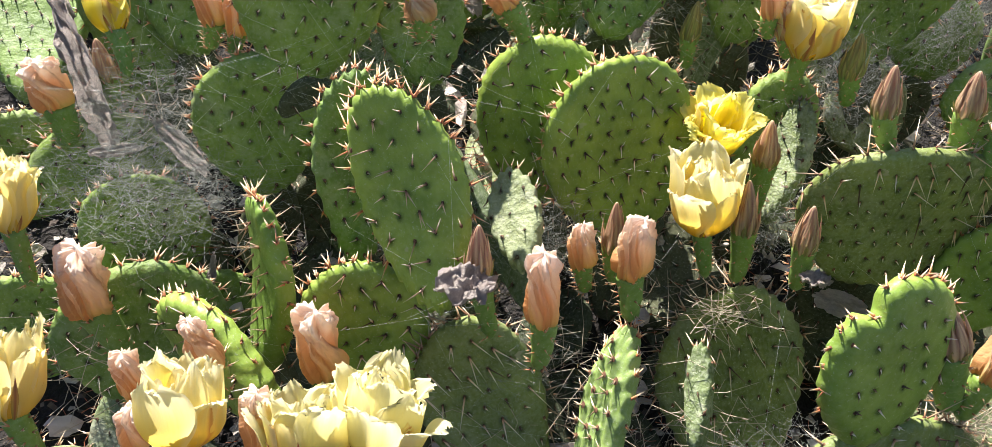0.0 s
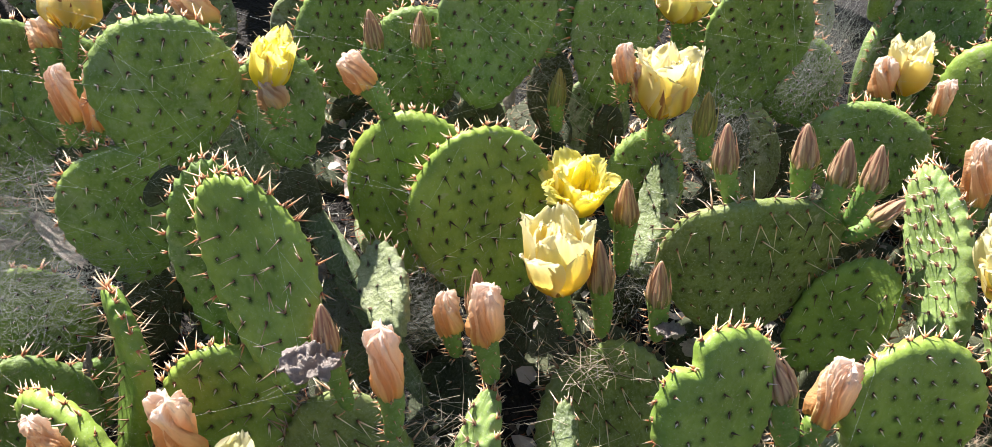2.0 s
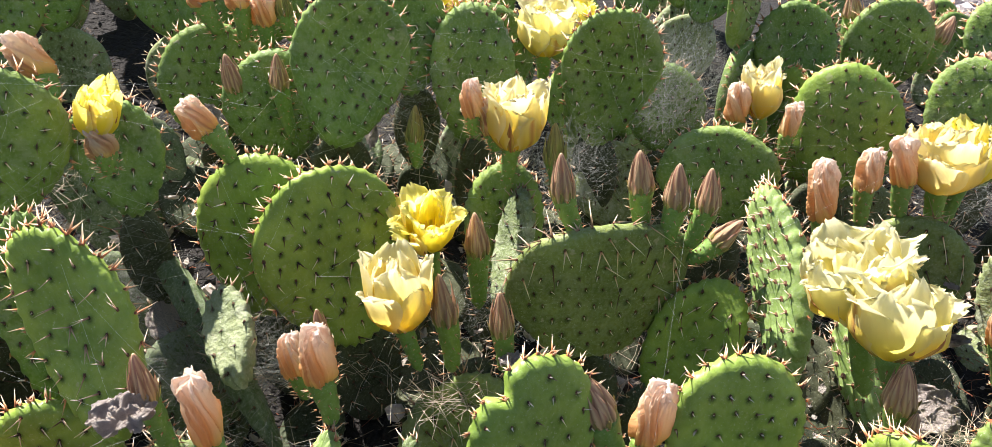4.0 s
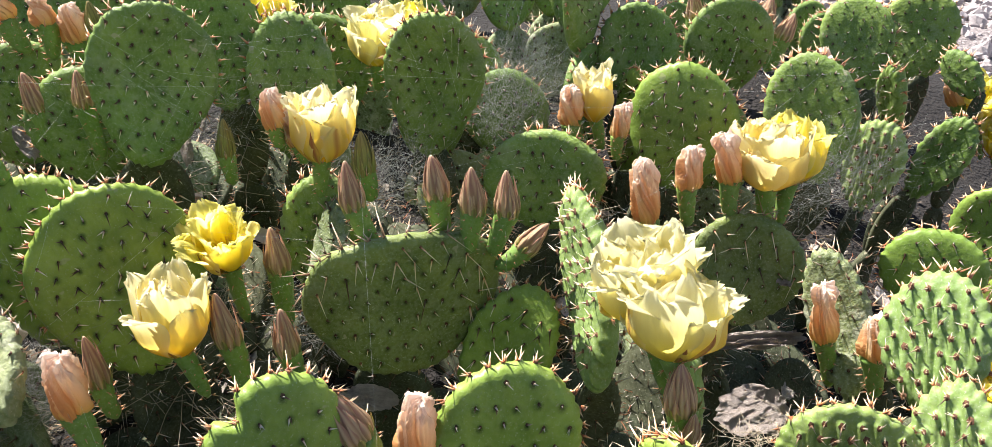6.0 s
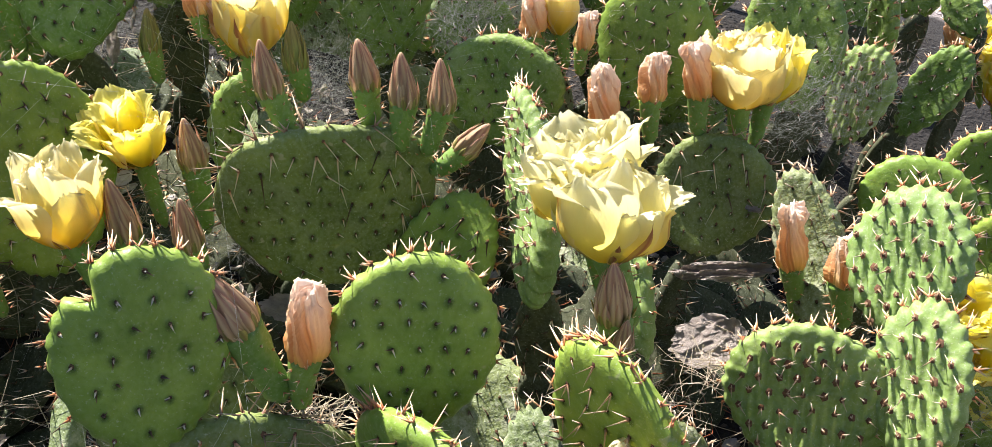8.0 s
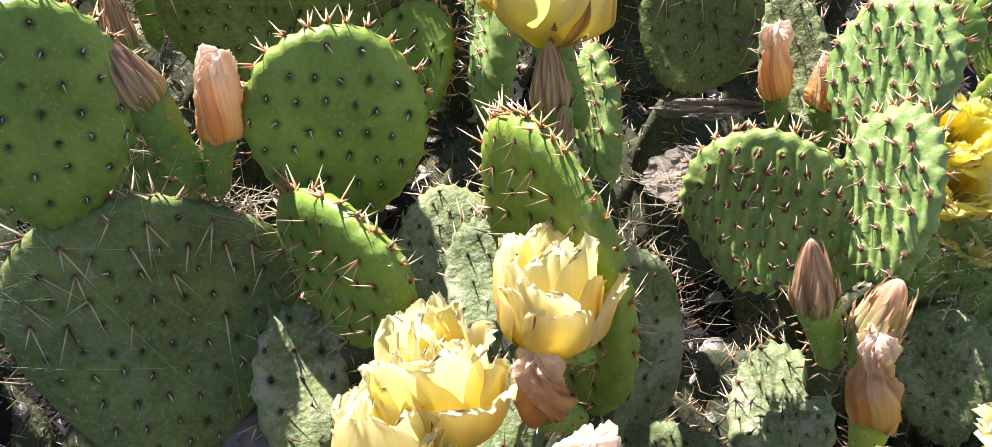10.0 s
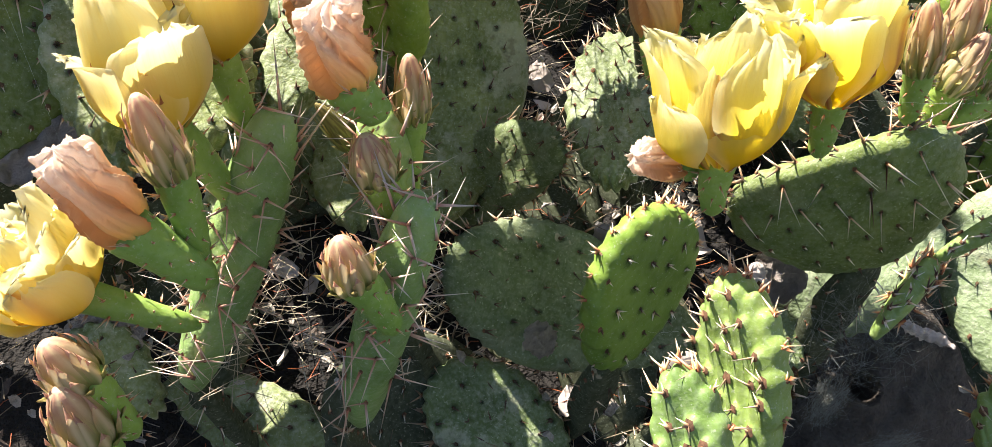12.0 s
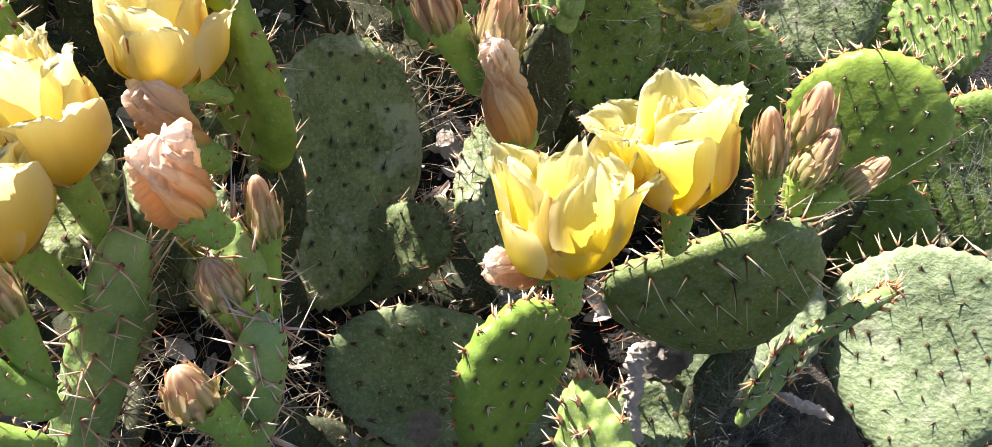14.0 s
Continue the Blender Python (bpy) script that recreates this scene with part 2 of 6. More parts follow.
def add_path(m):
    """Pinkish-grey grit takes the place of the soil where the gravel path begins."""
    t, s = m.node_tree, m.node_tree.nodes["Principled BSDF"]
    old = s.inputs["Base Color"].links[0].from_socket
    c, sep, warp = t.nodes.new("ShaderNodeTexCoord"), t.nodes.new("ShaderNodeSeparateXYZ"), noise_tex(t, 5, 4)
    t.links.new(c.outputs["Object"], sep.inputs[0])
    add = t.nodes.new("ShaderNodeMath")
    add.operation = "MULTIPLY_ADD"
    add.inputs[1].default_value = 0.30
    t.links.new(warp.outputs[0], add.inputs[0])
    t.links.new(sep.outputs["X"], add.inputs[2])
    scale = t.nodes.new("ShaderNodeMath")
    scale.operation = "MULTIPLY"
    scale.inputs[1].default_value = 0.25
    t.links.new(add.outputs[0], scale.inputs[0])
    grit = noise_tex(t, 70, 5)
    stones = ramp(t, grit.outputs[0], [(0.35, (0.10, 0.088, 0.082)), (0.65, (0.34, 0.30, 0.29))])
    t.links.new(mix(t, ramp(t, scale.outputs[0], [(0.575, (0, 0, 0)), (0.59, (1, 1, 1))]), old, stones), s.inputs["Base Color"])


add_path(SOIL)
EARTH = plain("brown_earth", (0.075, 0.060, 0.048), (0.190, 0.160, 0.130), 30, 0.95, 0.9, 0.02)
STONE = plain("pale_stone", (0.28, 0.26, 0.24), (0.46, 0.43, 0.40), 30, 0.85)
DEAD = plain("dead_pad_tissue", (0.40, 0.33, 0.28), (0.72, 0.63, 0.56), 3, 0.9, 0.9, 0.01)
STRAW = plain("dry_straw", (0.12, 0.09, 0.05), (0.30, 0.235, 0.15), 60, 0.8)
SILK, _t, _s = material("dusty_silk")
_s.inputs["Base Color"].default_value = (0.26, 0.27, 0.24, 1)
_s.inputs["Roughness"].default_value = 0.6


# ---- mesh helpers ----
def mesh(name, verts, faces, mat, uvs=None, smooth=True):
    me = bpy.data.meshes.new(name)
    me.from_pydata([tuple(map(float, p)) for p in verts], [], faces)
    if uvs is not None:
        layer = me.uv_layers.new(name="UVMap")
        loops = np.empty(len(me.loops), int)
        me.loops.foreach_get("vertex_index", loops)
        layer.data.foreach_set("uv", np.asarray(uvs, float)[loops].ravel())
    me.materials.append(mat)
    if smooth:
        me.polygons.foreach_set("use_smooth", [True] * len(me.polygons))
    me.update()
    return me


def part(name, me, parent, m=None, label="", kind=""):
    """One mesh object under a thing or a part; m is its pose in its parent's space."""
    ob = new(name, me)
    ob.parent = parent
    ob.matrix_basis = m or Matrix()
    return tagged(ob, label=label, kind=kind)


def grid_faces(rows, cols, closed=False):
    out = []
    for i in range(rows - 1):
        for j in range(cols if closed else cols - 1):
            k = (j + 1) % cols
            out.append((i * cols + j, i * cols + k, (i + 1) * cols + k, (i + 1) * cols + j))
    return out


def basis(origin, up, face):
    """A pose whose z runs along up and whose y turns to face."""
    z = Vector(up).normalized()
    y = Vector(face)
    y = (y - z * y.dot(z)).normalized()
    x = y.cross(z)
    m = Matrix((x, y, z)).transposed().to_4x4()
    m.translation = origin
    return m


def needles(name, roots, ways, thick, mat):
    """Three-sided tapered spines, all in one mesh; ways holds direction times length."""
    roots, ways = np.asarray(roots, float), np.asarray(ways, float)
    n = len(roots)
    length = np.linalg.norm(ways, axis=1, keepdims=True)
    d = ways / length
    side = np.cross(d, np.where(np.abs(d[:, 2:3]) > 0.8, (1.0, 0, 0), (0, 0, 1.0)))
    side /= np.linalg.norm(side, axis=1, keepdims=True)
    other = np.cross(d, side)
    r = np.broadcast_to(np.asarray(thick, float).reshape(-1, 1), (n, 1))
    ring = [roots + r * (math.cos(a) * side + math.sin(a) * other) for a in (0, 2.094, 4.189)]
    verts = np.stack([*ring, roots + ways], 1).reshape(-1, 3)
    faces = [f for i in range(0, 4 * n, 4) for f in ((i, i + 1, i + 3), (i + 1, i + 2, i + 3), (i + 2, i, i + 3))]
    return mesh(name, verts, faces, mat, np.tile([(0, 0), (0.5, 0), (1, 0), (0.5, 1)], (n, 1)))


# ---- ground ----
def ground_z(x, y):
    """A bank that climbs away from the path and falls to the right."""
    yy, xx = np.clip(y, -0.5, 1.9), np.clip(x, -1.2, 2.2)
    bank = -0.07 + 0.32 * (yy - 0.6) - 0.22 * (xx - 0.5)
    return bank + 0.10 * np.exp(-((x - 0.05) ** 2 + (y - 1.1) ** 2) / 0.12)


STYLE = {
    #        skin       spacing face_n face_len edge_n edge_len face_mat   edge_mat  bump
    "red": (PAD_GREEN, 0.0205, (1, 3), 0.015, 6, 0.0150, SPINE_FACE, SPINE_RED, 0.0010),
    "pale": (PAD_GREEN, 0.0215, (1, 3), 0.018, 6, 0.019, SPINE_PALE, SPINE_RED, 0.0010),
    "fresh": (PAD_GREEN, 0.0205, (1, 3), 0.007, 7, 0.0130, SPINE_FACE, SPINE_RED, 0.0008),
    "web": (PAD_WEB, 0.0200, (1, 2), 0.010, 6, 0.0150, SPINE_FACE, SPINE_RED, 0.0012),
    "long": (PAD_DEEP, 0.0215, (1, 2), 0.028, 3, 0.034, SPINE_LONG, SPINE_PALE, 0.0010),
    "old": (PAD_OLD, 0.0215, (1, 2), 0.012, 3, 0.020, SPINE_DARK, SPINE_PALE, 0.0016),
    "stem": (PAD_STEM, 0.0190, (2, 4), 0.034, 2, 0.048, SPINE_STEM, SPINE_STEM, 0.0026),
    "bare": (PAD_BARE, 0.0240, (1, 2), 0.008, 3, 0.022, SPINE_DARK, SPINE_PALE, 0.0014),
    "knob": (PAD_RIDGE, 0.0105, (3, 5), 0.012, 7, 0.015, SPINE_FACE, SPINE_RED, 0.0034),
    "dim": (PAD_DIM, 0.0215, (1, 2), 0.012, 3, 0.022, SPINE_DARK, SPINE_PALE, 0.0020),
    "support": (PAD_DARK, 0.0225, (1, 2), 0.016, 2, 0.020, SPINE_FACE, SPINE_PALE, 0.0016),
    "worn": (PAD_OLD, 0.0165, (1, 2), 0.014, 3, 0.022, SPINE_DARK, SPINE_PALE, 0.0034),
    "ridge": (PAD_RIDGE, 0.0165, (2, 3), 0.012, 7, 0.014, SPINE_PALE, SPINE_RED, 0.0060),
}
made = {"pad": 0}


def pad(plant, style, base, tip, width, face, broad=False, notch=False, plain_pad=False, flat=1.0):
    """A flattened obovate stem joint with areoles on a slanted lattice, and spines on faces and rim."""
    made["pad"] += 1
    rng = np.random.default_rng(made["pad"])
    skin, gap, face_n, face_len, edge_n, edge_len, face_mat, edge_mat, bump = STYLE[style]
    base, tip = Vector(base), Vector(tip)
    L = (tip - base).length
    half, zc = width / 2, 0.55 * L
    T = 0.0082 + 0.022 * min(width, L * 0.7) * (1.0 if style != "old" else 1.3)
    edge, round_side = 14, 0.8 if broad else 1.0
    if style in ("stem", "knob"):
        T, edge, round_side = 0.36 * width, 2.6, 0.55
    ph = rng.uniform(0, 6.28, 4)
    amp = rng.uniform(0.5, 1.0, 3) * (0.030, 0.024, 0.011)
    bend = rng.uniform(-0.25, 0.25, 2)

    bumps = max(9, int(math.pi * (half + L / 2) / (0.0150 if style != "knob" else 0.0080)))
    scallop = 0.0 if plain_pad or style in ("stem", "knob") else 0.0030 / max(half, 0.03)

    def rim(a):
        """The outline at an angle from the tip."""
        s, c = np.sin(a), np.cos(a)
        wide = np.sign(s) * np.abs(s) ** round_side
        k = 1 + amp[0] * np.sin(2 * a + ph[0]) + amp[1] * np.sin(3 * a + ph[1]) + amp[2] * np.sin(7 * a + ph[2])
        k = k + scallop * np.abs(np.cos(a * bumps / 2)) ** 1.5
        if notch:
            k = k * (1 - 0.26 * np.exp(-(((a - 0.70) / 0.13) ** 2)))
        x = half * wide * (1 - 0.25 * np.clip(-c, 0, 1) ** 1.3) * k
        z = np.where(c > 0, (L - zc) * np.abs(c) ** flat, zc * c) * k
        return x, z

    def sag(x, z):
        return bend[0] * x * x / max(width, 0.05) + bend[1] * (z - zc) ** 2 / L

    def thick(r, z):
        return T * (1 + 0.5 * np.clip(1 - z / (0.5 * L), 0, 1)) * np.sqrt(np.clip(1 - r**edge, 0, 1))

    # lattice of areoles on both faces
    spots = []
    ribbed = style in ("ridge", "worn")
    lean = rng.uniform(-0.25, 0.25) * (0.25 if ribbed else 1.0)
    gx, gz = gap * rng.uniform(0.92, 1.08), gap * rng.uniform(0.85, 1.0)
    for i in range(-14, 15):
        for j in range(-14, 15):
            x = (i + 0.5 * (j % 2)) * gx + lean * j * gz
            z = j * gz + zc
            x, z = x + rng.normal(0, 0.0016), z + rng.normal(0, 0.0016)
            a = math.atan2(x / half, (z - zc) / ((L - zc) if z > zc else zc))
            rx, rz = rim(a)
            r = math.hypot(x, z - zc) / max(1e-6, math.hypot(rx, rz))
            if r < 0.90:
                spots.append((x, z, r))
    spots = np.array(spots or [(0, zc, 0)])

    rows, cols = (40, 132) if ribbed else (24, 84) if style in ("stem", "knob") else (14, 40) if plain_pad else (20, 84)
    crease = {"old": 0.0030, "bare": 0.0022, "dim": 0.0035, "support": 0.0030, "web": 0.0012}.get(style, 0.0006)
    shift = Vector(rng.uniform(0, 90, 3))
    rr = np.sin(np.linspace(0.0, 1.0, rows) * math.pi / 2) ** 0.8
    aa = np.linspace(-math.pi, math.pi, cols, endpoint=False)
    rx, rz = rim(aa)
    sheets = []
    for side in (1, -1):
        x = rr[:, None] * rx
        z = zc + rr[:, None] * rz
        y = side * thick(rr[:, None], z) + sag(x, z)
        if ribbed:
            below = (spots[:, 1] - z[..., None]) / gap
            drip = np.where(below < 0, np.exp(-((below / 0.22) ** 2)), np.exp(-((below / 2.2) ** 2)))
            across = (x[..., None] - spots[:, 0]) / (0.25 * gap)
            lift = (drip * np.exp(-(across**2))).max(-1)
        else:
            d2 = (x[..., None] - spots[:, 0]) ** 2 + ((z[..., None] - spots[:, 1] + 0.004) * 0.6) ** 2
            lift = np.exp(-d2 / (0.33 * gap) ** 2).sum(-1)
        y = y + side * bump * lift * (1 - rr[:, None] ** 6)
        dent = np.array([[noise.noise(Vector((17 * px, 0, 17 * pz)) + shift) + 0.5 * noise.noise(Vector((48 * px, side, 48 * pz)) + shift) for px, pz in zip(xr, zr)] for xr, zr in zip(x, z)])
        y = y + crease * dent * (1 - rr[:, None] ** 4) * (1 if side > 0 else 0.6)
        sheets.append(np.stack([x, y, z], -1).reshape(-1, 3))
    faces = grid_faces(rows, cols, True)
    n = rows * cols
    faces = [f[::-1] for f in faces] + [tuple(i + n if i < n - cols else i for i in f) for f in faces]
    ob = part("pad", mesh("pad", np.vstack(sheets), faces, skin), plant, plant.matrix_world.inverted() @ basis(base, tip - base, face))
    # areole cushions
    disc_v, disc_f, disc_uv = [], [], []
    cushion_v, cushion_f, roots, ways, sizes, edge_roots, edge_ways, edge_sizes = [], [], [], [], [], [], [], []
    for side in (1, -1):
        if side < 0 and plain_pad:
            continue
        for x, z, r in spots:
            y = side * (float(thick(r, z)) + bump) + float(sag(x, z))
            at, b = np.array((x, y, z)), len(cushion_v)
            # disc on the skin that paints in the areole's stain and shading
            if bump < 0.0022 and r < 0.84:
                c, q = len(disc_v), rng.uniform(0.0045, 0.0068)
                for k in range(9):
                    sx, sz = x + q * 0.85 * math.cos(k * 0.698), z - 0.0012 + q * math.sin(k * 0.698)
                    disc_v.append((sx, side * (float(thick(min(r + 0.02, 1.0), sz)) + 0.0012) + float(sag(sx, sz)), sz))
                disc_v.append((x, y + side * 0.0009, z - 0.0012))
                disc_uv += [(0, 0)] * 9 + [(0, 1)]
                disc_f += [(c + k, c + (k + 1) % 9, c + 9)[::-side] for k in range(9)]
            s = rng.uniform(0.0016, 0.0025) * (1.5 if style == "ridge" else 1.0)
            for k in range(5):
                cushion_v.append(at + (s * math.cos(k * 1.2566), -side * 0.0006, 1.3 * s * math.sin(k * 1.2566)))
            cushion_v.append(at + (0, side * 0.0010, -0.0002))
            cushion_f += [(b + k, b + (k + 1) % 5, b + 5)[::-side] for k in range(5)]
            high_up = np.clip((z / L - 0.45) / 0.4, 0, 1) + np.clip((r - 0.55) / 0.3, 0, 1) * (z > 0.4 * L)
            armed = style != "long" or rng.random() < 0.06 + 0.60 * high_up
            for _ in range(rng.integers(face_n[0], face_n[1] + 1) if armed else 1):
                way = np.array((rng.normal(0, 0.45), side * rng.uniform(0.5, 1.1), rng.normal(-0.1 if style != "ridge" else 0.25, 0.6)))
                if style == "stem":
                    way = np.array((rng.normal(0, 0.9), side * rng.uniform(0.15, 0.8), rng.normal(0.1, 0.7)))
                if style == "long":
                    way = np.array((rng.normal(-0.15, 0.4), side * rng.uniform(0.25, 0.7), rng.normal(-0.7, 0.45)))
                roots.append(at)
                ways.append(way / np.linalg.norm(way) * (face_len if armed else 0.006) * rng.uniform(0.55, 1.35))
                sizes.append(rng.uniform(0.0008, 0.0013))
    reach = 2.15 if style != "old" else 2.4
    for a in np.arange(-math.floor(reach * bumps / 6.2832), math.floor(reach * bumps / 6.2832) + 1) * 2 * math.pi / bumps:
        a = float(a + rng.normal(0, 0.012))
        ex, ez = (float(q) for q in rim(a))
        at = np.array((ex * 0.99, float(sag(ex, zc + ez)), zc + ez * 0.99))
        out = np.array((ex, 0, ez)) / math.hypot(ex, ez)
        b = len(cushion_v)
        s = rng.uniform(0.0014, 0.0022)
        tx = np.array((-out[2], 0, out[0]))
        for k in range(5):
            cushion_v.append(at + s * (math.cos(k * 1.2566) * tx + math.sin(k * 1.2566) * np.array((0, 1.2, 0))) - 0.0004 * out)
        cushion_v.append(at + 0.0022 * out)
        cushion_f += [(b + k, b + (k + 1) % 5, b + 5) for k in range(5)]
        top = 0.55 + 0.45 * max(0.0, math.cos(a))
        for _ in range(max(1, int(edge_n * top + rng.uniform(-0.5, 0.9)))):
            way = out + rng.normal(0, 0.55, 3)
            edge_roots.append(at + rng.normal(0, 0.0012, 3))
            edge_ways.append(way / np.linalg.norm(way) * edge_len * (0.35 + 0.95 * rng.random() ** 2) * (0.7 + 0.3 * top))
            edge_sizes.append(rng.uniform(0.0010, 0.0017))
    if disc_v:
        part("areole_stain_shade", mesh("areole_stain_shade", disc_v, disc_f, STAIN_SHADE, disc_uv), ob, kind="stuff").visible_shadow = False
    part("areole_cover", mesh("areole_cover", cushion_v, cushion_f, AREOLE), ob, kind="stuff")
    if roots:
        part("spine_cover", needles("spine_cover", roots, ways, sizes, face_mat), ob, kind="stuff")
    part("rim_spine_cover", needles("rim_spine_cover", edge_roots, edge_ways, edge_sizes, edge_mat), ob, kind="stuff")
    return ob


# ---- flowers, buds and withered flowers: shared unit meshes, 1 high and 1 wide ----
KEPT = {}


def kept(key, build):
    if key not in KEPT:
        KEPT[key] = build()
    return KEPT[key]


def tepal(profile, wrap, height, seed, mat, ruffle=0.03, point=0.0, rows=15, cols=15, flare=0.0, ridge=0.02):
    """One petal round the z axis at angle 0: profile gives its radius at a height, wrap its half angle."""
    rng = np.random.default_rng(seed)
    ph = rng.uniform(0, 40, 6)
    v = np.linspace(0, 1, rows)[:, None]
    u = np.linspace(-1, 1, cols)[None, :]

    def wrinkle(k, fu, fv):
        return np.array([[noise.noise((fu * uu + ph[k], fv * vv, ph[k] * 0.7)) for uu in u[0]] for vv in v[:, 0]])

    if point:
        shape = np.clip(1 - v**2.2, 0, 1) ** (0.55 + point * 0.3) * (0.6 + 0.8 * v - 0.4 * v * v)
        h = v * (1 - 0.3 * point * u**2 * v)
        r = profile(h) + ruffle * v**2 * wrinkle(0, 1.5, 1.5) + flare * v**4 + ridge * (1 - u**2) * (1 - v**3)
    else:
        top = np.clip((v - 0.5) / 0.5, 0, 1)
        shape = (0.34 + 0.66 * np.sin(np.clip(v / 0.6, 0, 1) * math.pi / 2) ** 1.2) * np.sqrt(1.0 - 0.85 * top**3.2)
        shape = shape * (1 + 0.06 * v * wrinkle(1, 0.6, 5.0) * np.abs(u))
        notch = np.exp(-(((u - rng.uniform(-0.5, 0.5)) / 0.12) ** 2)) * rng.uniform(0.02, 0.12)
        trim = 1 + v**3 * (0.08 * wrinkle(0, 1.4, 0.0) + 0.06 * wrinkle(2, 7.0, 0.0) - 0.6 * notch - 0.10 * u**2)
        h = v * trim
        r = profile(h) * (1 + 0.06 * u * np.clip(v / 0.3, 0, 1))
        r = r + 0.06 * v * wrinkle(3, 1.2, 1.0) + ruffle * (1.0 * v**2 * wrinkle(4, 2.6, 1.4) + 2.4 * np.maximum(v**9, 0.5 * u**8 * v) * wrinkle(5, 7.5, 5.0))
        r = r + 0.035 * v * wrinkle(1, 3.2, 0.5) - 0.010 * np.exp(-((u / 0.16) ** 2)) * np.sin(math.pi * v)
        r = r + flare * v**7 - 0.05 * u**2 * v
        h = h - 0.5 * np.clip(flare, 0, 1) * v**9
    a = u * wrap * shape
    verts = np.stack([r * np.cos(a), r * np.sin(a), height * h], -1).reshape(-1, 3)
    uvs = np.stack(np.broadcast_arrays(u, v), -1).reshape(-1, 2)
    return mesh("petal", verts, grid_faces(rows, cols), mat, uvs)


def cup(bulge, mouth):
    """Radius against height: from the throat out to the bulge and on to the mouth."""
    return lambda h: 0.13 + (bulge - 0.13) * np.sin(np.clip(h / 0.5, 0, 1) * math.pi / 2) ** 0.9 + (mouth - bulge) * np.clip((h - 0.45) / 0.55, 0, 1.2) ** 1.4


def spindle(swell, blunt=0.60):
    return lambda h: swell * (0.70 + 0.30 * np.sin(np.clip(h / 0.35, 0, 1) * math.pi / 2)) * np.clip(1.02 - h, 0, 1) ** blunt / 0.93


def ovary_mesh(seed, girth, length, skin):
    rng = np.random.default_rng(seed)
    rows, cols = 22, 22
    v = np.linspace(0, 1, rows)[:, None]
    a = np.linspace(0, 2 * math.pi, cols, endpoint=False)[None, :]
    r = (0.27 + 0.23 * v**0.9) * np.clip(v / 0.14, 0.05, 1) ** 0.45 + 0.012 * np.sin(3 * a + 9 * v + rng.uniform(0, 6)) * np.sin(math.pi * v)
    for i in range(24):
        gap = (a - i * 2.4 + math.pi) % (2 * math.pi) - math.pi
        r = r + 0.030 * np.exp(-((gap / 0.28) ** 2) - ((v - 0.15 - 0.8 * i / 24) / 0.05) ** 2)
    r = np.where(v > 0.985, r * 0.55, r)
    bow = 0.10 * rng.uniform(-1, 1) * np.sin(math.pi * v)
    verts = np.stack([r * np.cos(a) + bow, r * np.sin(a), v + 0 * a], -1).reshape(-1, 3) * (girth, girth, length)
    faces = grid_faces(rows, cols, True) + [tuple(range(cols))[::-1], tuple(range((rows - 1) * cols, rows * cols))]
    return mesh("ovary", verts, faces, skin)


def ovary_spines(seed, girth, length):
    rng = np.random.default_rng(seed)
    roots, ways, sizes = [], [], []
    for i in range(34):
        h, a = (i + 0.5) / 34, i * 2.4
        for _ in range(4 if h > 0.75 else 2):
            r = 0.30 + 0.20 * h**0.8
            out = np.array((math.cos(a), math.sin(a), rng.uniform(-0.1, 0.5) + (1.4 if h > 0.9 else 0)))
            roots.append((r * math.cos(a) * 0.98 * girth, r * math.sin(a) * 0.98 * girth, h * 0.97 * length))
            ways.append((out + rng.normal(0, 0.25, 3)) * 0.0050 * rng.uniform(0.6, 1.6))
            sizes.append(0.0008)
    return needles("bristle_cover", roots, ways, sizes, SPINE_RED)


def bud_core(tone):
    """The furled petals inside a bud: a grooved spindle that ends in a twisted point."""
    rows, cols = 16, 28
    v = np.linspace(0, 1, rows)[:, None]
    a = np.linspace(0, 2 * math.pi, cols, endpoint=False)[None, :]
    lap = ((7 * a + 5 * v) / (2 * math.pi)) % 1.0
    r = spindle(0.43, 0.42 if tone == "tan" else 0.60)(v) * (0.93 + 0.09 * lap)
    verts = np.stack([r * np.cos(a), r * np.sin(a), 1.02 * v + 0 * a], -1).reshape(-1, 3)
    uvs = np.stack(np.broadcast_arrays(1.6 * np.abs(lap - 0.5), v), -1).reshape(-1, 2)
    return mesh("inner_petals", verts, grid_faces(rows, cols, True) + [tuple(range((rows - 1) * cols, rows * cols))], BUD[tone], uvs)


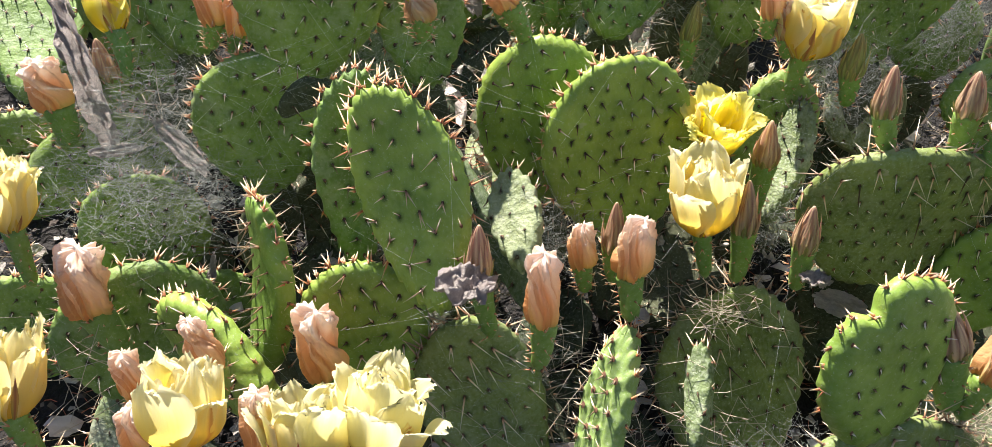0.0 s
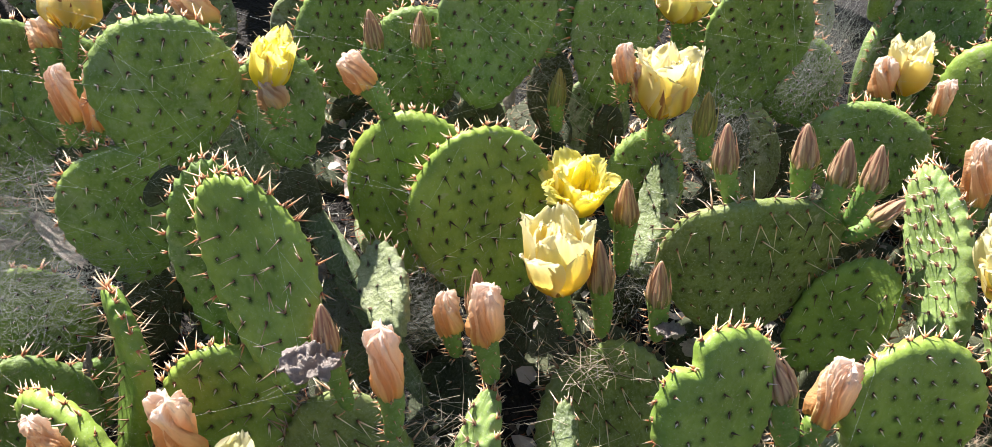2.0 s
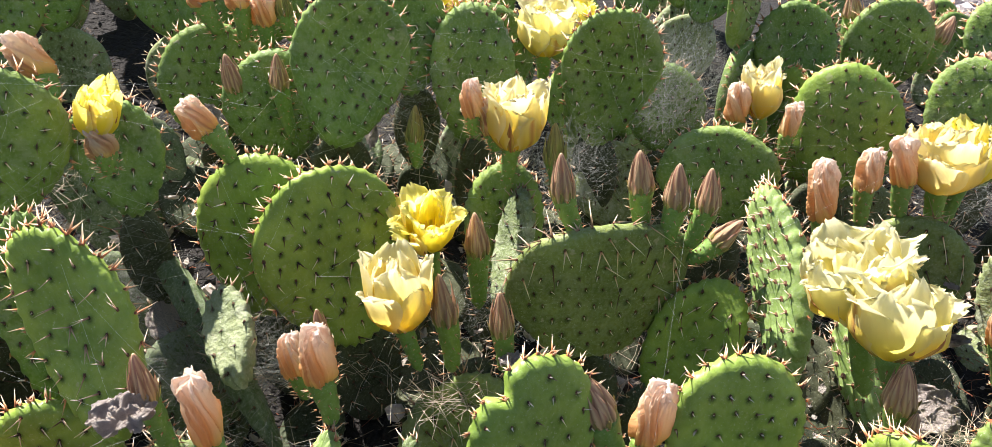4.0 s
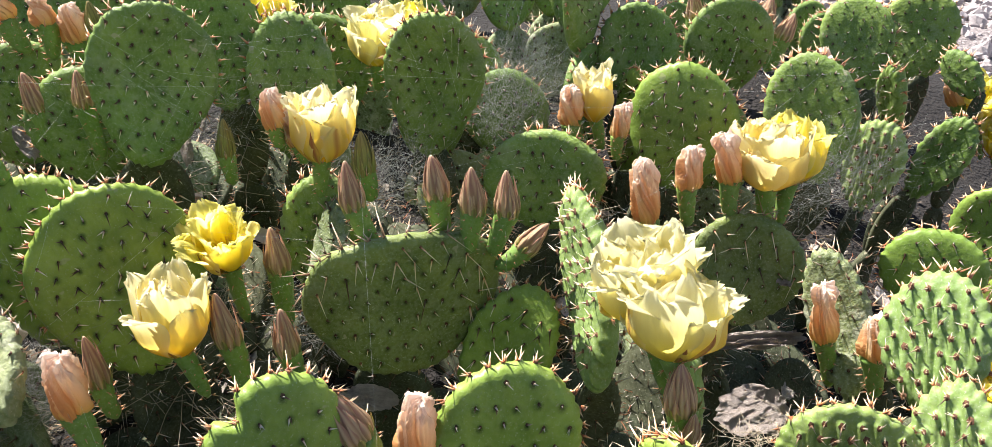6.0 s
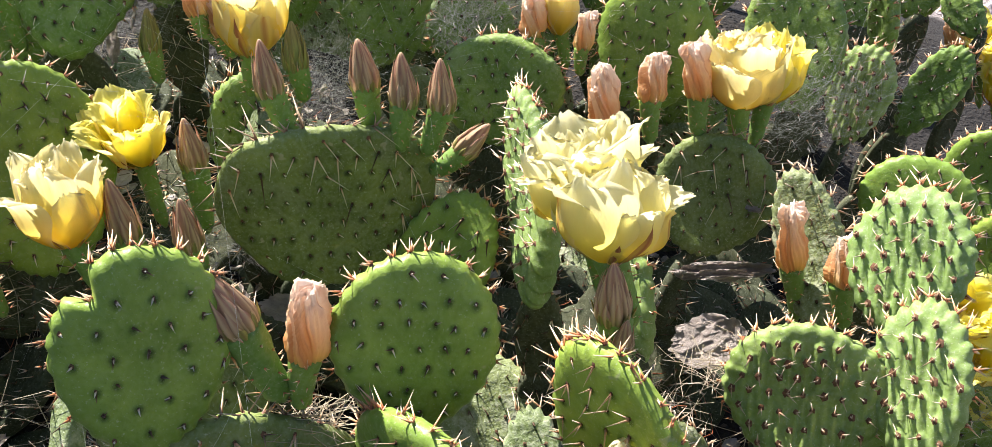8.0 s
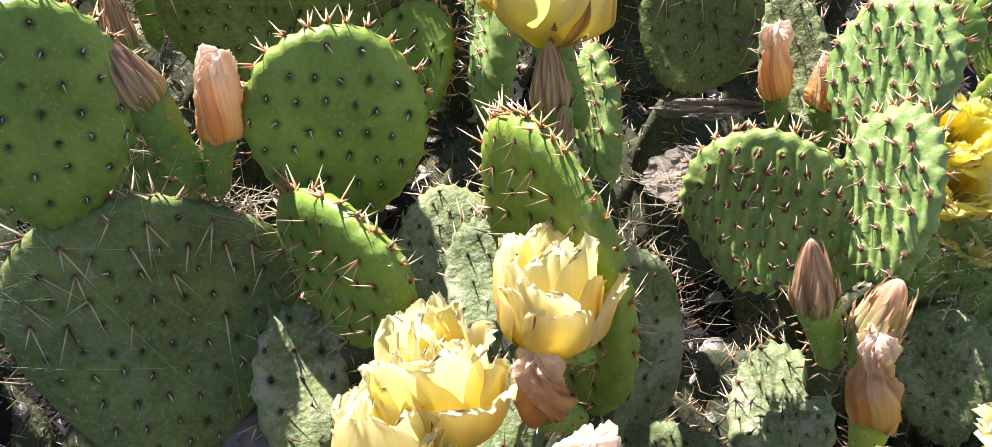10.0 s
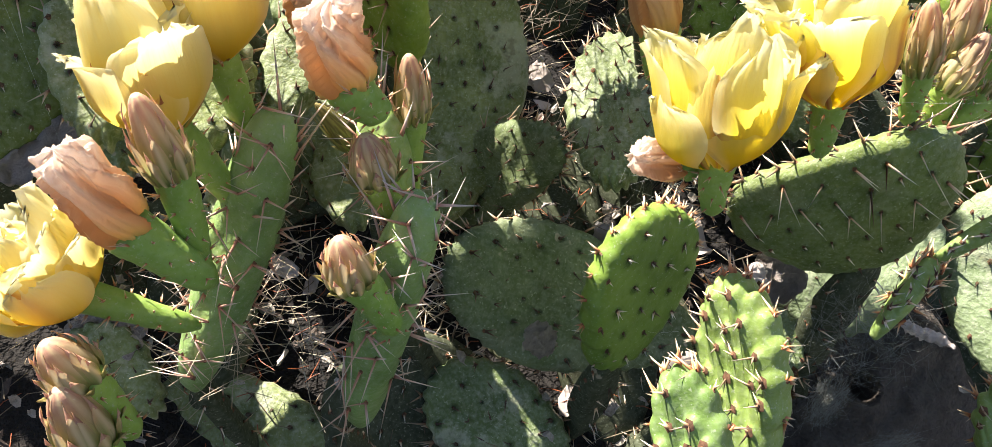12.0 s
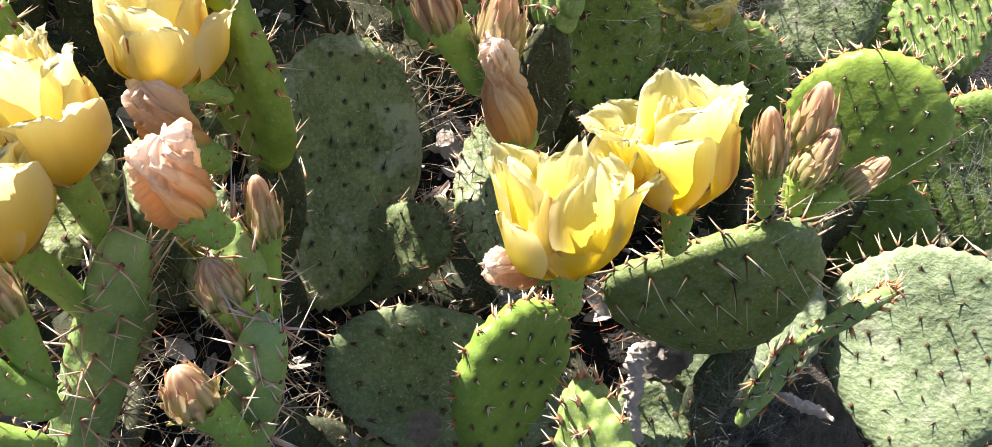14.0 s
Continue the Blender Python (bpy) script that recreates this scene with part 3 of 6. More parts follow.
def withered_mesh(seed):
    rng = np.random.default_rng(seed)
    rows, cols = 44, 110
    v = np.linspace(0, 1, rows)[:, None]
    a = np.linspace(0, 2 * math.pi, cols, endpoint=False)[None, :]
    waist = rng.uniform(0.24, 0.40)
    knob = rng.uniform(0.26, 0.38)
    body = np.interp(v, (0, 0.05, 0.22, 0.45, 0.62, 0.80, 0.93, 1.0), (0.26, 0.40, 0.47, 0.43, waist, knob, 0.7 * knob, 0.03))
    tw = rng.uniform(0.8, 2.2) * rng.choice((-1, 1))
    warped = a + tw * v**1.5 + np.array([[0.5 * noise.noise((0.9 * math.cos(q) + seed, 0.9 * math.sin(q), 1.8 * h)) for q in a[0]] for h in v[:, 0]])
    fold, valley = 0.0, 1.0
    for k, w in ((3, 0.34), (5, 0.34), (9, 0.20)):
        lap = ((k * warped + rng.uniform(0, 6)) / (2 * math.pi)) % 1.0
        fold = fold + w * (lap**1.3 - 0.43)
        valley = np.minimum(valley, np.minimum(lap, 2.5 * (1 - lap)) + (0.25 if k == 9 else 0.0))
    fold = fold + 0.035 * np.sin(25 * warped)
    ridge = np.array([[sum(w * (0.35 - abs(noise.noise((f * math.cos(q + tw * h) * 0.8, f * math.sin(q + tw * h) * 0.8, 0.55 * f * h + seed * 3.7)))) for f, w in ((1.6, 0.9), (3.4, 0.7), (7.0, 0.35), (13.0, 0.12))) for q in a[0]] for h in v[:, 0]])
    loose = np.clip((v - 0.35) / 0.4, 0, 1)
    scrunch = np.array([[noise.noise((3 * math.cos(q) + seed, 3 * math.sin(q), 7 * h)) + 0.7 * noise.noise((7 * math.cos(q), 7 * math.sin(q) + seed, 15 * h)) for q in a[0]] for h in v[:, 0]])
    ridge = ridge + 0.24 * loose * scrunch
    r = body * np.clip(1.0 + (1.0 + 0.3 * v) * fold + 0.80 * loose * ridge + 0.12 * ridge, 0.25, 1.7)
    z = v + 0.24 * ridge * loose * (1 - v**12) + 0.04 * np.sin(2 * a + seed) * v**3
    sx, sy = rng.uniform(-0.16, 0.16, 2)
    verts = np.stack([r * np.cos(a) + sx * v * v, r * np.sin(a) + sy * v * v, z], -1).reshape(-1, 3)
    # Low u marks the fold valleys, where the stripe paints in shade.
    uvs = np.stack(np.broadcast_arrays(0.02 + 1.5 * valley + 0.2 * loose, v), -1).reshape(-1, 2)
    faces = grid_faces(rows, cols, True) + [tuple(range((rows - 1) * cols, rows * cols))]
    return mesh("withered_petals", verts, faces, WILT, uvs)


def stamens_mesh(seed):
    rng = np.random.default_rng(seed)
    roots, ways = [], []
    for i in range(90):
        a, r = rng.uniform(0, 6.28), 0.22 * math.sqrt(rng.random())
        roots.append((0.6 * r * math.cos(a), 0.6 * r * math.sin(a), 0.05))
        ways.append((0.6 * r * math.cos(a) + rng.normal(0, 0.03), 0.6 * r * math.sin(a) + rng.normal(0, 0.03), rng.uniform(0.22, 0.36)))
    return needles("stamen_tuft", np.array(roots) + np.array(ways), -np.array(ways), [0.012] * 90, STAMEN)


made["bloom"] = 0
LABELS = {
    "butter": "butter-yellow open cactus flower with pale petal rims",
    "yellow": "bright lemon-yellow cactus flower on a green ovary",
    "pale": "pale cream-yellow cactus flower, petals lit from behind",
    "cream": "ivory-yellow half-closed cactus flower",
    "apricot": "fading apricot-yellow cactus flower with crumpled rim",
}


def stalk(plant, name, base, neck, girth, label):
    """The green ovary that carries a flower, bud or withered flower."""
    base, neck = Vector(base), Vector(neck)
    up = neck - base
    k = made["bloom"] % 6
    m = plant.matrix_world.inverted() @ basis(base - up.normalized() * 0.006, up, (0.3, -1, 0.2))
    # Front stalks (y under 0.4) take the skin with light painted in.
    ob = part(name, ovary_mesh(k + 40, girth, up.length + 0.008, OVARY_LIT if base.y < 0.4 else OVARY), plant, m, label)
    part("bristle_cover", ovary_spines(k + 60, girth, up.length + 0.008), ob, kind="stuff")
    return ob


def inside(ob, plant, m):
    """A pose m of the world, in the space of a part of the plant."""
    return (plant.matrix_world @ ob.matrix_basis).inverted() @ m


def flower(plant, base, neck, tip, width, tone="pale", wide_open=False):
    made["bloom"] += 1
    n = made["bloom"]
    rng = np.random.default_rng(n + 500)
    neck, tip = Vector(neck), Vector(tip)
    up = tip - neck
    ob = stalk(plant, "flower", base, neck, max(0.021, 0.30 * width), LABELS[tone])
    at = basis(neck - up.normalized() * 0.004, up, (0.2, -1, 0.3)) @ pose(0, 0, 0, 0, 0, float(rng.uniform(0, 360)))
    size = Matrix.Diagonal((width, width, up.length, 1))
    if wide_open:
        rings = ((5, (0.37, 0.52), 0.92, 0.86), (5, (0.34, 0.43), 0.95, 0.94), (4, (0.27, 0.29), 1.05, 0.84))
    else:
        rings = ((4, (0.47, 0.45), 0.98, 0.78), (4, (0.46, 0.42), 1.02, 0.98), (4, (0.38, 0.28), 1.1, 1.0), (3, (0.26, 0.14), 1.3, 0.92))
    if tone == "pale":
        rings = ((4, (0.44, 0.50), 0.95, 0.84), (4, (0.44, 0.45), 1.0, 0.98), (4, (0.39, 0.39), 1.05, 1.03), (3, (0.31, 0.22), 1.3, 0.92), (2, (0.20, 0.10), 1.6, 0.82))
    if tone == "butter":
        rings = ((4, (0.46, 0.44), 1.02, 0.66), (4, (0.45, 0.50), 1.0, 0.92), (4, (0.40, 0.44), 0.98, 1.02), (2, (0.26, 0.20), 1.3, 0.88))
    for k, (count, (bulge, mouth), wrap, high) in enumerate(rings):
        for i in range(count):
            kind = int(rng.integers(0, 6))
            curl = (0.14, 0.02, 0.07, -0.05, 0.10, 0.04)[kind] * (1.0 if k < 3 else 0.4)
            me = kept(("petal", tone, wide_open, k, kind), lambda: tepal(cup(bulge, mouth), wrap, high, 11 * k + kind, PETAL[tone], 0.036, 0.0, 20, 25, curl))
            turn = pose(0, 0, 0, float(rng.normal(0, 4)), float(rng.normal(3 if wide_open else (3, 1, 0, 0, 0)[k], 6)), 360 * (i + 0.5 * k) / count + float(rng.normal(0, 9)))
            grow = float(rng.uniform(0.90, 1.04))
            part("petal", me, ob, inside(ob, plant, at @ turn @ size @ Matrix.Diagonal((grow, grow, grow * float(rng.uniform(0.88, 1.08)), 1))))
    for i in range(3):
        me = kept(("streaked", i), lambda: tepal(cup(0.46, 0.46), 0.55, (0.62, 0.74, 0.55)[i], 170 + i, STREAKED, 0.03, 0.0, 14, 13, 0.0))
        turn = pose(0, 0, 0, 0, float(rng.normal(0, 2)), 120 * i + float(rng.normal(0, 20)))
        part("petal", me, ob, inside(ob, plant, at @ turn @ size), "outer petal with a russet midrib")
    for i in range(7):
        kind = i % 3
        me = kept(("sepal", kind), lambda: tepal(lambda h: cup(0.46, 0.47)(h * (0.30, 0.56, 0.42)[kind]) + 0.015, 0.24, (0.30, 0.56, 0.42)[kind], 70 + kind, SEPAL, 0.006, 1.0, 10, 7, 0.012))
        turn = pose(0, 0, 0, 0, float(rng.normal(0, 2)), 51.4 * i + float(rng.normal(0, 9)))
        part("sepal", me, ob, inside(ob, plant, at @ turn @ size), "pointed russet-streaked sepal")
    if wide_open:
        part("stamen_tuft", kept("stamen_tuft", lambda: stamens_mesh(5)), ob, inside(ob, plant, at @ size), "golden stamens", "stuff")
    return ob


def bud(plant, base, neck, tip, width, tone="brown"):
    made["bloom"] += 1
    n = made["bloom"]
    rng = np.random.default_rng(n + 900)
    neck, tip = Vector(neck), Vector(tip)
    up = tip - neck
    ob = stalk(plant, "bud", base, neck, 0.86 * width, {"green": "closed green cactus bud on an ovary", "tan": "closed tan cactus bud with olive streaks on a green ovary"}.get(tone, "closed reddish-brown pointed cactus bud on a green ovary"))
    at = basis(neck - up.normalized() * 0.003, up, (0.2, -1, 0.3)) @ pose(0, 0, 0, 0, 0, float(rng.uniform(0, 360)))
    stout = 1.14 if tone == "tan" else 1.0
    size = Matrix.Diagonal((stout * width, stout * width, up.length, 1))
    part("inner_petals", kept(("core", tone), lambda: bud_core(tone)), ob, inside(ob, plant, at @ size))
    blunt, lift = (0.44, 0.08) if tone == "tan" else (0.60, 0.0)
    for k, (count, swell, wrap, high) in enumerate(((6, 0.40, 0.50, 1.0), (7, 0.425, 0.40, 0.86), (8, 0.455, 0.34, 0.55), (8, 0.48, 0.26, 0.30))):
        for i in range(count):
            kind = int(rng.integers(0, 3))
            skin = BUD["green"] if k == 3 else BUD[tone]
            me = kept(("scale", tone, k, kind), lambda: tepal(lambda h: spindle(swell, blunt)(h * high), wrap, high, 7 * k + kind, skin, 0.02, 0.7, 10, 7, (0.01, 0.02, 0.04, 0.07)[k] + lift, 0.055))
            turn = pose(0, 0, 0, 0, float(rng.normal(1.0, 3.5)), 360 * (i + 0.4 * k) / count + float(rng.normal(0, 6)))
            part("bud_scale", me, ob, inside(ob, plant, at @ turn @ size))
    return ob


def withered(plant, base, neck, tip, width):
    made["bloom"] += 1
    n = made["bloom"]
    rng = np.random.default_rng(n + 1300)
    neck, tip = Vector(neck), Vector(tip)
    up = tip - neck
    ob = stalk(plant, "withered_flower", base, neck, 0.80 * width, "withered, twisted salmon-pink cactus flower on a green ovary")
    at = basis(neck - up.normalized() * 0.003, up, (0.2, -1, 0.3)) @ pose(0, 0, 0, 0, 0, float(rng.uniform(0, 360)))
    size = Matrix.Diagonal((0.88 * width, 0.88 * width, 1.04 * up.length, 1))
    k = n % 8
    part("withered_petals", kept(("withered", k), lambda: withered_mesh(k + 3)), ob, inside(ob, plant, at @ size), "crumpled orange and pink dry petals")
    return ob


def new_plant(x, y, label):
    ob = new("prickly_pear", None)
    ob.location = (x, y, float(ground_z(x, y)))
    ob.matrix_world = Matrix.Translation(ob.location)
    return tagged(ob, label=label, category="cactus", group="prickly pear plants on the bank")


def support(plant, foot, width, stout=0.6):
    """Old joints that carry a pad down to the soil, leaning away from the path."""
    made["support"] = made.get("support", 0) + 1
    rng = np.random.default_rng(made["support"] + 3000)
    top = Vector(foot)
    for _ in range(4):
        floor = float(ground_z(top.x, top.y))
        drop = top.z - floor
        if drop < 0.015:
            break
        step = min(drop + 0.02, float(rng.uniform(0.13, 0.17)))
        low = top + Vector((float(rng.normal(0, 0.02)), float(rng.uniform(0.02, 0.06)), -step))
        up = top - low
        # The darkened skin puts the shade of the gap into the colour.
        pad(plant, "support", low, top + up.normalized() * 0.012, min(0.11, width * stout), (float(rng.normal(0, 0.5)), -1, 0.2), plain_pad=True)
        top = low


# ---- soil ----
gx = np.concatenate([[-60, -20, -7, -3], np.linspace(-1.6, 3.2, 110), [5, 9, 20, 60]])
gy = np.concatenate([[-60, -20, -6, -2], np.linspace(-0.9, 3.4, 100), [5, 9, 20, 60]])
GX, GY = np.meshgrid(gx, gy)
GZ = ground_z(GX, GY)
GZ = GZ + np.array([[0.012 * noise.noise((9 * x, 9 * y, 0)) + 0.006 * noise.noise((31 * x, 31 * y, 3)) for x in gx] for y in gy])
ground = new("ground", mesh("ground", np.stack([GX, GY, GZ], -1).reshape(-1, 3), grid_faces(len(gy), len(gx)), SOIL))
tagged(ground, label="soil of the cactus bank, its colour darkened for shade under the pads", category="soil", kind="structure")


# ---- the plants, each with its joints, flowers, buds and withered flowers ----


def left_back_plant():
    plant = new_plant(-0.28, 0.92, "dusty prickly pear draped with cobweb")

    def joint(style, base, tip, width, face, carried=False, **more):
        pad(plant, style, base, tip, width, face, **more)
        if not carried and style not in ("old", "dim", "bare", "knob", "worn"):
            support(plant, base, width)

    joint("web", (-0.244, 0.779, 0.362), (-0.240, 0.777, 0.523), 0.135, (0.30, -0.95, -0.02))
    joint("web", (-0.408, 0.971, 0.388), (-0.435, 0.995, 0.591), 0.149, (0.46, -0.88, 0.11))
    joint("web", (-0.199, 0.788, 0.483), (-0.162, 0.808, 0.646), 0.144, (0.34, -0.93, 0.11))
    joint("web", (-0.456, 0.914, 0.149), (-0.538, 0.938, 0.352), 0.225, (0.51, -0.85, 0.11))
    joint("web", (-0.631, 0.915, 0.147), (-0.591, 0.941, 0.368), 0.183, (0.53, -0.84, 0.11))
    joint("old", (-0.489, 0.969, 0.288), (-0.649, 1.173, 0.425), 0.039, (-0.16, -0.63, 0.76))
    joint("web", (-0.593, 1.033, 0.161), (-0.452, 1.061, 0.394), 0.134, (0.44, -0.89, 0.11))
    joint("web", (-0.423, 0.807, 0.172), (-0.414, 0.828, 0.351), 0.150, (0.38, -0.92, 0.11))
    joint("web", (-0.535, 0.685, 0.120), (-0.482, 0.707, 0.302), 0.150, (0.33, -0.94, 0.11))
    joint("web", (-0.347, 0.746, 0.145), (-0.335, 0.760, 0.261), 0.14, (0.49, -0.87, 0.11))
    joint("web", (-0.370, 0.961, 0.438), (-0.367, 1.034, 0.560), 0.125, (0.35, -0.90, 0.10))
    flower(plant, (-0.341, 0.964, 0.543), (-0.339, 0.988, 0.583), (-0.336, 1.020, 0.636), 0.070, "cream")
    withered(plant, (-0.155, 0.907, 0.562), (-0.162, 0.927, 0.594), (-0.187, 0.953, 0.635), 0.040)
    withered(plant, (-0.368, 0.959, 0.532), (-0.369, 0.976, 0.561), (-0.376, 0.996, 0.593), 0.036)
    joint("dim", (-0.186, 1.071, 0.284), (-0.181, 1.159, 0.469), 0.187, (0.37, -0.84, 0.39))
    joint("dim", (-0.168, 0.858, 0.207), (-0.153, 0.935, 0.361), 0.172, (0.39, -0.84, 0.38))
    withered(plant, (-0.463, 0.800, 0.408), (-0.463, 0.800, 0.454), (-0.473, 0.800, 0.505), 0.043)
    bud(plant, (-0.454, 0.900, 0.403), (-0.452, 0.900, 0.438), (-0.453, 0.900, 0.488), 0.033)
    withered(plant, (-0.094, 0.890, 0.426), (-0.094, 0.890, 0.466), (-0.098, 0.890, 0.529), 0.037)
    withered(plant, (-0.284, 0.800, 0.524), (-0.278, 0.800, 0.545), (-0.282, 0.800, 0.602), 0.026)
    withered(plant, (-0.263, 0.800, 0.516), (-0.258, 0.800, 0.534), (-0.246, 0.800, 0.604), 0.025)
    joint("web", (-0.541, 0.888, 0.413), (-0.572, 1.077, 0.549), 0.130, (0.17, -0.56, 0.81), carried=True)
    flower(plant, (-0.378, 0.799, 0.494), (-0.385, 0.812, 0.532), (-0.410, 0.861, 0.586), 0.045, "yellow")
    return plant



def left_front_plant():
    plant = new_plant(-0.22, 0.52, "prickly pear with many cream flowers and withered blooms")

    def joint(style, base, tip, width, face, carried=False, **more):
        pad(plant, style, base, tip, width, face, **more)
        if not carried and style not in ("old", "dim", "bare", "knob", "worn"):
            support(plant, base, width)

    joint("pale", (-0.212, 0.595, 0.274), (-0.201, 0.627, 0.454), 0.082, (-0.86, -0.48, 0.17))
    joint("red", (-0.097, 0.583, 0.226), (-0.135, 0.604, 0.399), 0.116, (0.09, -0.99, 0.11))
    joint("red", (-0.180, 0.493, 0.316), (-0.293, 0.577, 0.367), 0.083, (-0.56, -0.82, 0.12))
    joint("web", (-0.365, 0.624, 0.187), (-0.343, 0.645, 0.357), 0.168, (0.45, -0.89, 0.11))
    withered(plant, (-0.355, 0.593, 0.296), (-0.371, 0.593, 0.348), (-0.366, 0.593, 0.415), 0.043)
    flower(plant, (-0.436, 0.620, 0.360), (-0.434, 0.620, 0.422), (-0.424, 0.638, 0.498), 0.047, "cream")
    flower(plant, (-0.339, 0.420, 0.353), (-0.345, 0.420, 0.399), (-0.339, 0.450, 0.467), 0.042, "cream")
    flower(plant, (-0.219, 0.396, 0.349), (-0.210, 0.390, 0.405), (-0.206, 0.418, 0.462), 0.059, "apricot")
    flower(plant, (-0.129, 0.426, 0.287), (-0.135, 0.420, 0.345), (-0.138, 0.450, 0.405), 0.068, "pale")
    flower(plant, (-0.089, 0.436, 0.282), (-0.084, 0.430, 0.345), (-0.077, 0.464, 0.412), 0.068, "pale")
    withered(plant, (-0.217, 0.480, 0.360), (-0.218, 0.480, 0.392), (-0.226, 0.480, 0.438), 0.029)
    withered(plant, (-0.285, 0.478, 0.331), (-0.285, 0.478, 0.361), (-0.284, 0.478, 0.405), 0.025)
    withered(plant, (-0.273, 0.430, 0.319), (-0.270, 0.430, 0.353), (-0.267, 0.430, 0.395), 0.024)
    withered(plant, (-0.179, 0.450, 0.295), (-0.180, 0.450, 0.334), (-0.178, 0.450, 0.392), 0.030)
    withered(plant, (-0.142, 0.536, 0.281), (-0.146, 0.536, 0.326), (-0.151, 0.536, 0.400), 0.038)
    return plant



def mid_left_plant():
    plant = new_plant(0.05, 0.68, "prickly pear with large green oval pads and a lemon flower")

    def joint(style, base, tip, width, face, carried=False, **more):
        pad(plant, style, base, tip, width, face, **more)
        if not carried and style not in ("old", "dim", "bare", "knob", "worn"):
            support(plant, base, width)

    joint("pale", (-0.040, 0.576, 0.373), (-0.096, 0.659, 0.545), 0.097, (-0.20, -0.95, 0.26), carried=True)
    joint("web", (-0.135, 0.671, 0.357), (-0.123, 0.694, 0.542), 0.077, (0.19, -0.98, 0.11))
    joint("red", (0.146, 0.804, 0.285), (0.127, 0.829, 0.497), 0.181, (0.28, -0.95, 0.08))
    joint("red", (0.043, 0.840, 0.296), (0.061, 0.865, 0.506), 0.144, (-0.05, -0.99, 0.11))
    joint("long", (0.035, 0.573, 0.122), (-0.043, 0.599, 0.334), 0.123, (0.22, -0.97, 0.11))
    joint("web", (-0.073, 0.840, 0.458), (-0.081, 0.856, 0.589), 0.090, (0.20, -0.97, 0.11))
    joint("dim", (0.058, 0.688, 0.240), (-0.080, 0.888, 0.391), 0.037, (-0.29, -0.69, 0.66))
    joint("ridge", (0.089, 0.502, 0.187), (0.127, 0.600, 0.321), 0.052, (-0.80, -0.45, 0.40))
    joint("long", (0.279, 0.634, 0.058), (0.257, 0.723, 0.273), 0.170, (0.10, -0.96, 0.26))
    joint("old", (0.197, 0.540, 0.215), (0.206, 0.616, 0.289), 0.025, (-0.54, -0.55, 0.64))
    joint("bare", (0.032, 0.684, 0.326), (0.017, 0.774, 0.390), 0.054, (-0.32, -0.59, 0.74))
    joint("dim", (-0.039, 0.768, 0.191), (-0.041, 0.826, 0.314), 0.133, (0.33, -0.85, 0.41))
    withered(plant, (0.041, 0.526, 0.349), (0.044, 0.526, 0.398), (0.040, 0.526, 0.466), 0.030)
    withered(plant, (0.132, 0.615, 0.326), (0.127, 0.615, 0.378), (0.130, 0.615, 0.441), 0.034)
    withered(plant, (0.097, 0.694, 0.296), (0.092, 0.694, 0.327), (0.091, 0.694, 0.376), 0.029)
    bud(plant, (-0.000, 0.562, 0.352), (-0.010, 0.562, 0.421), (-0.009, 0.562, 0.471), 0.027)
    bud(plant, (0.127, 0.700, 0.304), (0.123, 0.700, 0.345), (0.123, 0.700, 0.402), 0.027)
    flower(plant, (0.220, 0.693, 0.317), (0.208, 0.690, 0.375), (0.208, 0.707, 0.460), 0.070, "apricot")
    withered(plant, (0.032, 0.870, 0.501), (0.015, 0.870, 0.537), (-0.007, 0.870, 0.574), 0.034)
    flower(plant, (-0.078, 0.800, 0.546), (-0.077, 0.800, 0.570), (-0.056, 0.804, 0.630), 0.044, "yellow")
    withered(plant, (-0.069, 0.790, 0.536), (-0.069, 0.790, 0.555), (-0.073, 0.790, 0.587), 0.031)
    return plant



